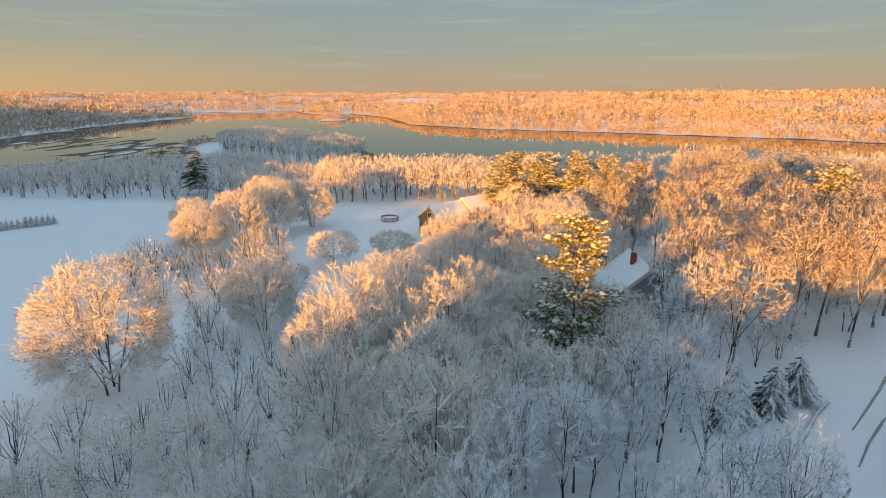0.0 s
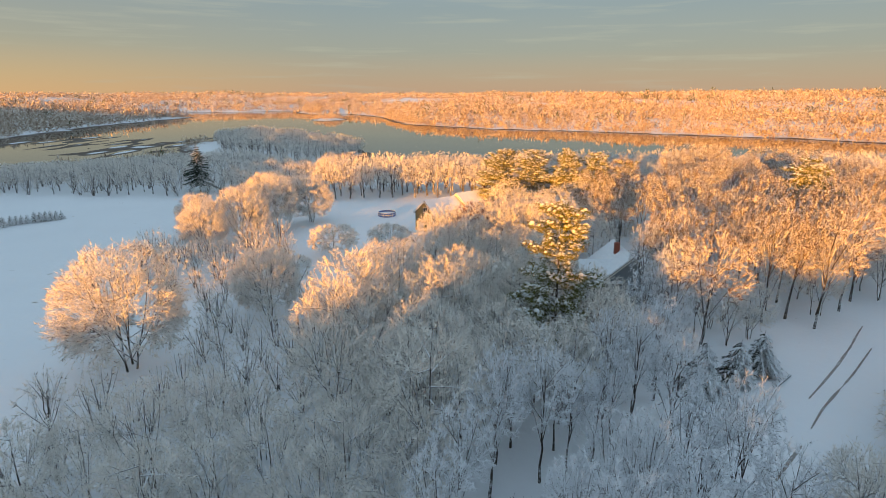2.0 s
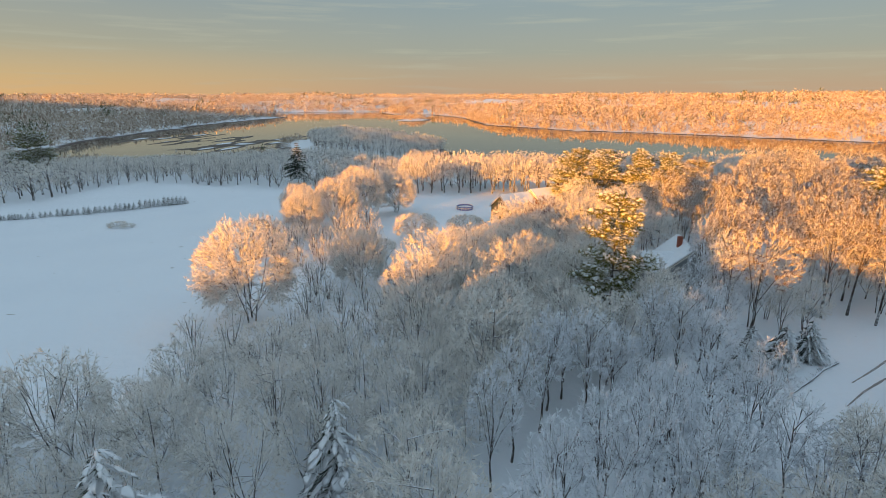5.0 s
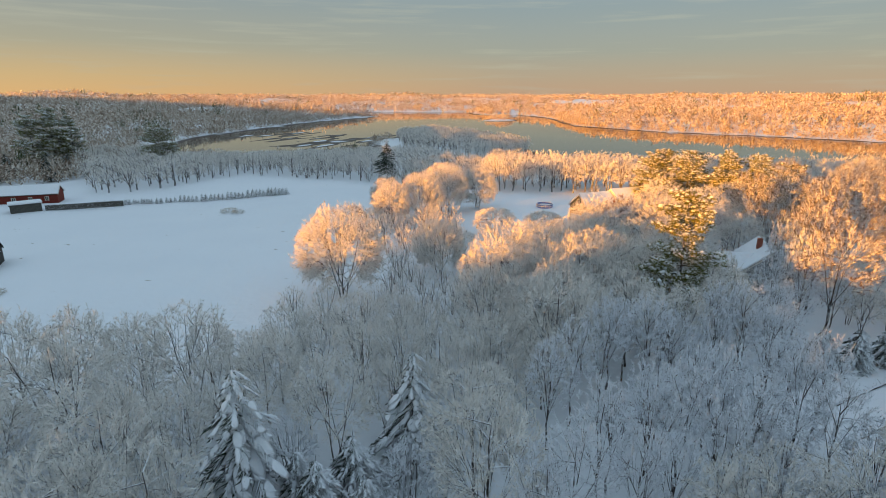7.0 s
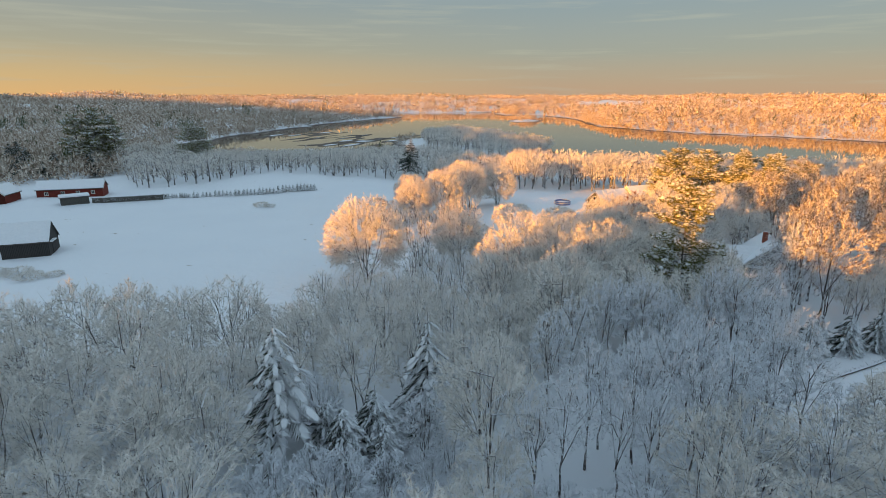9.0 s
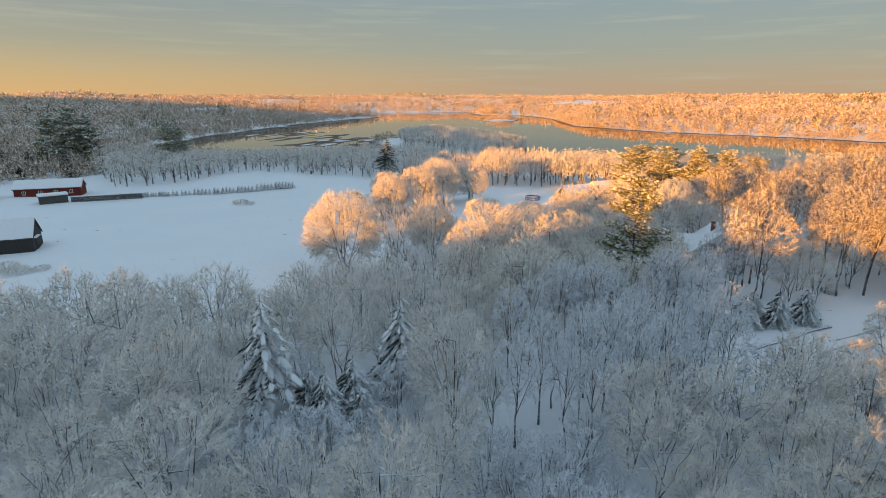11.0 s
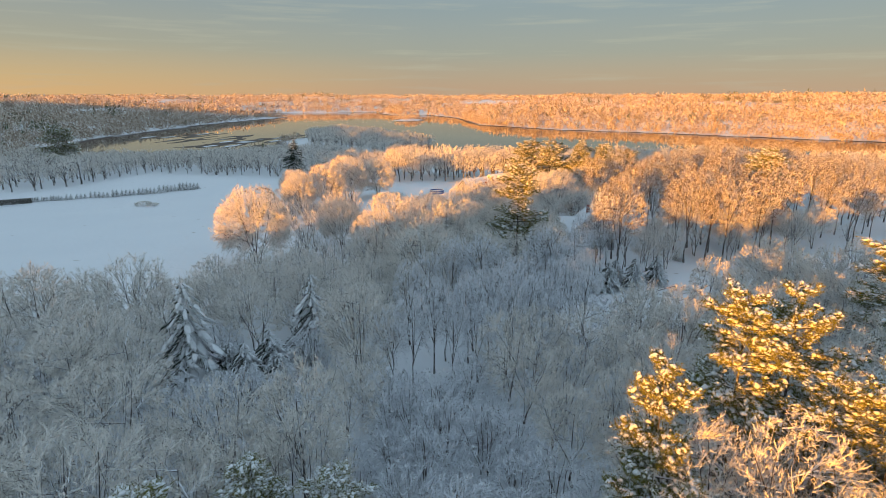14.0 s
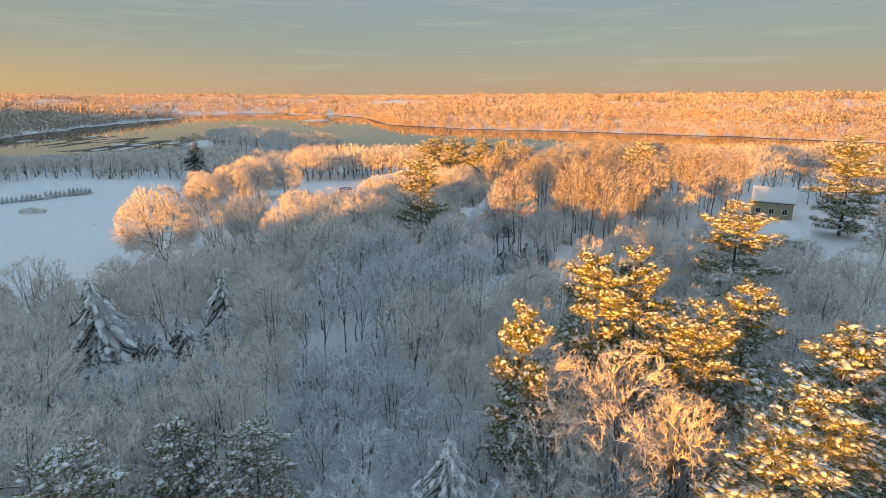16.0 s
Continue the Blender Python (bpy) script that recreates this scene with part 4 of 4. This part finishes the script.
# added wooded ridge towards the sun, unseen behind the drone, shading all but the treetops
k = 3400
s = np.sort(r.uniform(-380, 1250, k))
dd = 150 + r.normal(size=k) * 13
rx, ry = SUN_X * dd - 0.766 * s, SUN_Y * dd + 0.643 * s
canopy("shade_ridge_woods", "added unseen woods on a ridge that blocks the low sun", rx, ry, shade_ridge_top(s) - 7.5 + r.normal(size=k) * 0.8, np.full(k, 5.5), np.full(k, 7.0) * r.uniform(0.7, 1.12, k), 40, M_FAR, 9, fine=2.2)


# ---- buildings ----
def box_mesh(name, x0, x1, y0, y1, z0, z1, m, edge=0.0):
    bm = bmesh.new()
    bmesh.ops.create_cube(bm, size=1, matrix=Matrix.Translation(((x0 + x1) / 2, (y0 + y1) / 2, (z0 + z1) / 2)) @ Matrix.Diagonal((x1 - x0, y1 - y0, z1 - z0, 1)))
    if edge:
        bmesh.ops.bevel(bm, geom=bm.edges[:], offset=edge, segments=2, affect="EDGES")
    me = bpy.data.meshes.new(name)
    bm.to_mesh(me)
    bm.free()
    me.materials.append(m)
    return me


def prism_mesh(name, outline, x0, x1, m):
    """An outline in y and z drawn out along x."""
    k = len(outline)
    v = [(x0, y, z) for y, z in outline] + [(x1, y, z) for y, z in outline]
    f = [tuple(range(k))[::-1], tuple(range(k, 2 * k))] + [(i, (i + 1) % k, (i + 1) % k + k, i + k) for i in range(k)]
    return mesh_from(name, v, f, m)


def snow_roof(name, outline, x0, x1, seed):
    """A drawn-out snow blanket with an uneven, rounded surface."""
    bm = bmesh.new()
    bm.from_mesh(prism_mesh("blank", outline, x0, x1, M_LOAD))
    long = [e for e in bm.edges if abs(e.verts[0].co.x - e.verts[1].co.x) > 0.5]
    bmesh.ops.subdivide_edges(bm, edges=long, cuts=10, use_grid_fill=True)
    for v in bm.verts:
        v.co.z += 0.05 * noise.noise(v.co * 0.6 + Vector((seed, 0, 0)))
        v.co.y += 0.04 * noise.noise(v.co * 0.9 + Vector((0, seed, 0)))
    bmesh.ops.bevel(bm, geom=[e for e in bm.edges if e.calc_face_angle(0) > 0.5], offset=0.07, segments=2, affect="EDGES")
    me = bpy.data.meshes.new(name)
    bm.to_mesh(me)
    bm.free()
    me.materials.clear()
    me.materials.append(M_LOAD)
    return me


def window_on(parent, side, u, z, w, h, panes=2):
    """A framed window on a wall. side: ('x', at) for a gable wall facing along x, ('y', at) for a long wall; at carries its sign."""
    axis, at, sign = side
    def bx(u0, u1, z0, z1, d0, d1):
        a, b = sorted((at + sign * d0, at + sign * d1))
        return (a, b, u0, u1, z0, z1) if axis == "x" else (u0, u1, a, b, z0, z1)
    win = part("window", box_mesh("window", *bx(u - w / 2 - 0.09, u + w / 2 + 0.09, z - 0.09, z + h + 0.09, 0.0, 0.05), M_TRIM), parent, "white-trimmed window")
    for k in range(panes):
        a = u - w / 2 + (w / panes) * k + 0.05
        part("pane", box_mesh("pane", *bx(a, a + w / panes - 0.1, z, z + h, 0.04, 0.07), M_GLASS), win)
    part("sill", box_mesh("sill", *bx(u - w / 2 - 0.15, u + w / 2 + 0.15, z - 0.17, z - 0.09, 0.0, 0.14), M_TRIM), win)
    return win


def gabled(name, label, category, x, y, turn, length, width, eave, peak, m, over=0.35, snow=0.28, trim=M_TRIM, z=0.0):
    """A house with a ridge along its own x, from -length/2 to length/2."""
    ob = thing(name, label, category)
    ob.matrix_basis = pose(x, y, z, 0, 0, turn)
    h, w = length / 2, width / 2
    part("wall", prism_mesh("wall", [(-w, -0.3), (w, -0.3), (w, eave), (0, peak), (-w, eave)], -h, h, m), ob)
    s = (peak - eave) / w
    ye, ze = w + over, eave - s * over
    part("roof", prism_mesh("roof", [(-ye, ze), (0, peak + 0.02), (ye, ze), (ye, ze + 0.16), (0, peak + 0.18), (-ye, ze + 0.16)], -h - over, h + over, M_ROOF), ob)
    roof = [c for c in ob.children if c.name.startswith("roof")][0]
    part("roof_snow", snow_roof("roof_snow", [(-ye - 0.06, ze + 0.163), (0, peak + 0.183), (ye + 0.06, ze + 0.163), (ye + 0.08, ze + 0.16 + snow), (0.5, peak + 0.17 + snow - 0.5 * s),
                                         (0, peak + 0.2 + snow), (-0.5, peak + 0.17 + snow - 0.5 * s), (-ye - 0.08, ze + 0.16 + snow)], -h - over - 0.04, h + over + 0.04, x), roof,
         "thick smooth blanket of snow")
    for sx in (-1, 1):
        a, b = sorted((sx * (h + over + 0.012), sx * (h + over + 0.06)))
        for sy in (-1, 1):
            me = prism_mesh("rake_board", [(0, peak - 0.14), (sy * ye, ze - 0.12), (sy * ye, ze + 0.12), (0, peak + 0.12)], a, b, trim)
            part("rake_board", me, ob)
    return ob


# green house with a garage, by the lawn
A1 = 26.0
c, s = math.cos(radians(A1)), math.sin(radians(A1))
g1 = gabled("garage_house", "sage green gabled house under snow with garage doors", "house", 26.9 + 4.5 * c, 133.8 + 4.5 * s, A1, 9, 7.7, 4.3, 7.25, M_GREEN)
window_on(g1, ("x", -4.5, -1), 0.0, 4.75, 1.5, 1.15)
for u in (-1.9, 1.9):
    d = part("garage_door", box_mesh("garage_door", -4.56, -4.5, u - 1.3, u + 1.3, -0.2, 2.2, M_TRIM), g1, "white panelled garage door")
    for k in range(4):
        part("panel", box_mesh("panel", -4.60, -4.555, u - 1.2, u + 1.2, 0.05 + 0.53 * k, 0.05 + 0.53 * k + 0.44, M_TRIM, 0.012), d)
g1b = gabled("farmhouse", "brown gabled house with a snowy roof behind the garage", "house", 26.9 + 15.4 * c + 0.6 * s, 133.8 + 15.4 * s - 0.6 * c, A1, 12.5, 9.4, 4.6, 7.9, M_SHED)
for u in (-3.5, 0.2, 3.6):
    window_on(g1b, ("y", -4.7, -1), u, 1.0, 1.0, 1.3)
part("chimney", box_mesh("chimney", 2.0, 2.7, -0.35, 0.35, 7.2, 9.2, M_BRICK, 0.02), g1b, "red brick chimney")

# grey house among the trees by the lane
g2 = gabled("grey_house", "grey house with snow on its steep cross-gabled roof", "house", 48.6, 87.6, 76, 9.5, 8.6, 3.6, 7.2, M_GREY)
window_on(g2, ("x", -4.75, -1), 0.0, 1.1, 1.6, 1.3)
c, s = math.cos(radians(150)), math.sin(radians(150))
wing = gabled("house_wing", "grey gabled wing of the house with a snowy roof", "house", 48.6 + 4.6 * math.cos(radians(166)), 86.2 + 4.6 * math.sin(radians(166)), 166, 5.5, 6.4, 3.3, 5.7, M_GREY)
window_on(wing, ("x", 2.75, 1), 0.0, 1.0, 1.3, 1.3)
part("chimney", box_mesh("chimney", -0.4, 0.4, 0.6, 1.3, 6.0, 8.4, M_BRICK, 0.02), g2, "red brick chimney")

# beige house and hip-roofed garage in the yard
g3 = gabled("beige_house", "beige clapboard house with a snow-covered roof", "house", 128, 85.5, 133, 9.5, 7.5, 4.2, 7.2, M_BEIGE)
for u in (-3.0, 0, 3.0):
    window_on(g3, ("y", 3.75, 1), u, 1.1, 1.1, 1.3)
    window_on(g3, ("y", -3.75, -1), u, 1.1, 1.1, 1.3)
hip = thing("hip_roof_garage", "low garage under a thick pyramid of snow", "garage")
hip.matrix_basis = pose(103.5, 58.5, 0, 0, 0, 40)
part("wall", box_mesh("wall", -4.6, 4.6, -4.2, 4.2, -0.3, 2.9, M_GREY), hip)
hv = [(-5.1, -4.7, 2.85), (5.1, -4.7, 2.85), (5.1, 4.7, 2.85), (-5.1, 4.7, 2.85), (-5.15, -4.75, 3.2), (5.15, -4.75, 3.2), (5.15, 4.75, 3.2), (-5.15, 4.75, 3.2), (-0.9, 0, 5.75), (0.9, 0, 5.75)]
hf = [(3, 2, 1, 0), (0, 1, 5, 4), (1, 2, 6, 5), (2, 3, 7, 6), (3, 0, 4, 7), (4, 5, 9, 8), (5, 6, 9), (6, 7, 8, 9), (7, 4, 8)]
bm = bmesh.new()
bm.from_mesh(mesh_from("blank", hv, hf, M_LOAD))
bmesh.ops.bevel(bm, geom=bm.edges[:], offset=0.22, segments=3, affect="EDGES")
me = bpy.data.meshes.new("roof_snow")
bm.to_mesh(me)
bm.free()
me.materials.append(M_LOAD)
part("roof_snow", me, hip, "thick smooth blanket of snow")
window_on(hip, ("y", -4.2, -1), -2.4, 1.0, 1.4, 1.2)
window_on(hip, ("x", -4.6, -1), 0, 1.0, 1.4, 1.2)

# black barn in the field
barn = gabled("barn", "weathered black wooden barn with a snow-covered roof", "barn", -92.2, 89.2, 26.2, 8.1, 6.5, 3.1, 6.4, M_BARN, over=0.2, snow=0.2, trim=M_BARN)
dr = part("door", box_mesh("door", 4.05, 4.12, -1.3, 1.3, -0.2, 2.5, M_BARN), barn, "black plank double door")
part("rail", box_mesh("rail", 4.12, 4.17, -2.4, 2.4, 2.5, 2.6, M_ROOF), dr)
for k in range(10):
    part("plank", box_mesh("plank", 4.12, 4.145, -1.28 + 0.257 * k, -1.28 + 0.257 * k + 0.235, -0.15, 2.46, M_BARN), dr)
lg = part("door_hood", prism_mesh("door_hood", [(-3.1, 2.75), (-0.2, 2.75), (-0.2, 2.9), (-3.1, 2.9)], 4.06, 4.75, M_BARN), barn)
part("hood_snow", box_mesh("hood_snow", 4.08, 4.8, -3.15, -0.15, 2.903, 3.12, M_LOAD, 0.07), lg, "snow on the door hood")

# red barn, grey shed, red cottage beyond the field
red = gabled("red_barn", "long low red barn with a snow-covered roof", "barn", -134.6, 152.8, 22.4, 18.4, 6.0, 2.6, 4.7, M_RED, over=0.3)
for u in (-6.5, -2, 2.2, 6.4):
    window_on(red, ("y", -3.0, -1), u, 0.9, 0.9, 0.9)
shed = thing("grey_shed", "grey wooden shed with a flat snowy roof", "shed")
shed.matrix_basis = pose(-123.0, 139.0, 0, 0, 0, 43)
part("wall", box_mesh("wall", -3.5, 3.5, -2.2, 2.2, -0.3, 2.4, M_SHED), shed)
part("roof", box_mesh("roof", -3.8, 3.8, -2.5, 2.5, 2.4, 2.55, M_ROOF), shed)
part("roof_snow", box_mesh("roof_snow", -3.83, 3.83, -2.53, 2.53, 2.553, 2.95, M_LOAD, 0.13), shed, "thick smooth blanket of snow")
cot = gabled("red_cottage", "small red cottage with white-trimmed windows and snowy roof", "house", -147.5, 140.5, 105, 8, 5.4, 2.7, 5.0, M_RED)
window_on(cot, ("x", -4.0, -1), 0.0, 0.9, 1.1, 1.0)
window_on(cot, ("x", -4.0, -1), 0.0, 3.0, 0.8, 0.7)
fence = thing("board_fence", "grey board fence capped with snow beside the shed", "fence")
fence.matrix_basis = pose(-118.4, 140.3, 0, 0, 0, math.degrees(math.atan2(8.2, 17.1)))
for k in range(9):
    part("post", box_mesh("post", 2.36 * k - 0.07, 2.36 * k + 0.07, -0.07, 0.07, -0.3, 1.75, M_SHED), fence)
for k in range(8):
    for j in range(9):
        part("board", box_mesh("board", 2.36 * k + 0.08 + 0.245 * j, 2.36 * k + 0.08 + 0.245 * j + 0.225, 0.07, 0.10, 0.05, 1.6 + 0.03 * ((j * 7 + k) % 3), M_SHED), fence)
    part("snow_cap", box_mesh("snow_cap", 2.36 * k + 0.08, 2.36 * k + 2.28, 0.0, 0.17, 1.665, 1.80, M_LOAD, 0.05), fence, "snow along the top")


# ---- pool on the lawn ----
def ring(name, radius, thick, z0, z1, m, k=40):
    v, f = [], []
    for i in range(k):
        a = i * 2 * math.pi / k
        ca, sa = math.cos(a), math.sin(a)
        v += [(ca * (radius + o), sa * (radius + o), z) for o, z in ((0, z0), (thick, z0), (thick, z1), (0, z1))]
        for j in range(4):
            f.append((i * 4 + j, (i + 1) % k * 4 + j, (i + 1) % k * 4 + (j + 1) % 4, i * 4 + (j + 1) % 4))
    return mesh_from(name, v, f, m)


pool = thing("swimming_pool", "round blue above-ground pool closed for winter, filled with snow", "pool")
pool.matrix_basis = pose(21.0, 154.9, float(land(21, 154.9)), 0, 0, 0)
part("wall", ring("wall", 2.25, 0.06, -0.2, 0.95, M_BLUE), pool, "blue steel pool wall")
part("rim", ring("rim", 2.18, 0.22, 0.955, 1.02, M_BLUE), pool)
part("rim_snow", ring("rim_snow", 2.21, 0.14, 1.022, 1.08, M_LOAD), pool, "snow on the rim")
part("band", ring("band", 2.312, 0.02, 0.40, 0.58, M_STEEL), pool, "pale band round the wall")
bm = bmesh.new()
bmesh.ops.create_cone(bm, cap_ends=True, segments=40, radius1=2.23, radius2=2.23, depth=0.7, matrix=Matrix.Translation((0, 0, 0.25)))
me = bpy.data.meshes.new("pool_snow")
bm.to_mesh(me)
bm.free()
me.materials.append(M_LOAD)
part("pool_snow", me, pool, "snow filling the pool")
for i in range(12):
    a = i * math.pi / 6
    up = part("upright", box_mesh("upright", 2.315, 2.38, -0.06, 0.06, -0.2, 0.96, M_STEEL), pool)
    up.matrix_basis = pose(0, 0, 0, 0, 0, math.degrees(a))


# ---- lane: wheel ruts and fallen timber ----
def rut(pts, width, seed):
    r = np.random.RandomState(seed)
    pts = np.array(pts, float)
    n = 40
    t = np.linspace(0, len(pts) - 1, n)
    x, y = np.interp(t, range(len(pts)), pts[:, 0]), np.interp(t, range(len(pts)), pts[:, 1])
    dx, dy = np.gradient(x), np.gradient(y)
    ln = np.hypot(dx, dy)
    w = width * (0.5 + 0.5 * np.sin(np.linspace(0.1, 3.04, n))) * r.uniform(0.7, 1.2, n)
    v = []
    for i in range(n):
        nx, ny = -dy[i] / ln[i], dx[i] / ln[i]
        for o, dz in ((-1, 0.02), (0, 0.05), (1, 0.02)):
            px, py = x[i] + nx * w[i] * o, y[i] + ny * w[i] * o
            v.append((px, py, float(land(px, py)) + dz))
    f = [(i * 3 + j, i * 3 + j + 1, i * 3 + j + 4, i * 3 + j + 3) for i in range(n - 1) for j in range(2)]
    ob = new("wheel_rut", mesh_from("wheel_rut", v, f, M_TRACK))
    return tagged(ob, "dark wheel rut showing gravel through the snow", "road", kind="structure")


rut([(50.5, 54.2), (55, 56.6), (60, 59.2), (66, 62.6), (74, 67.5)], 0.15, 1)
rut([(46.0, 49.8), (50, 52.2), (55, 54.8), (60, 57.2), (68, 61.5)], 0.14, 2)
rut([(37, 44.8), (40, 46.4), (43, 48)], 0.18, 3)


def fallen(pts, radius, seed):
    r = np.random.RandomState(seed)
    log, twigs = Sticks(), Sticks()
    pts = [np.array([x, y, float(land(x, y)) + radius * 0.6 + r.uniform(-0.05, 0.08)]) for x, y in pts]
    for a, b in zip(pts, pts[1:]):
        for k in range(4):
            p, q = a + (b - a) * k / 4, a + (b - a) * (k + 1) / 4
            log.add(p, q, radius * r.uniform(0.8, 1.2), radius * r.uniform(0.7, 1.1), 7)
            s0 = p + (q - p) * r.uniform(size=(7, 1))
            twigs.add(s0, s0 + units(r, 7, 0.8) * r.uniform(0.3, 0.9, (7, 1)), 0.03, 0, 3)
    ob = thing("fallen_log", "long dark fallen trunk beside the snowy lane", "log")
    part("trunk", log.mesh("trunk", M_BARK), ob)
    part("brushwood", twigs.mesh("brushwood", M_BARK), ob, kind="stuff")


fallen([(52.6, 58.7), (49.5, 57.2), (46.4, 55.2), (43, 53.2), (40.2, 51.6), (38.0, 50.3)], 0.17, 4)
fallen([(36.3, 49.2), (34.6, 48.3), (32.8, 47.3)], 0.15, 5)
fallen([(14.6, 47.8), (17.4, 46.6), (18.2, 46.0)], 0.09, 6)
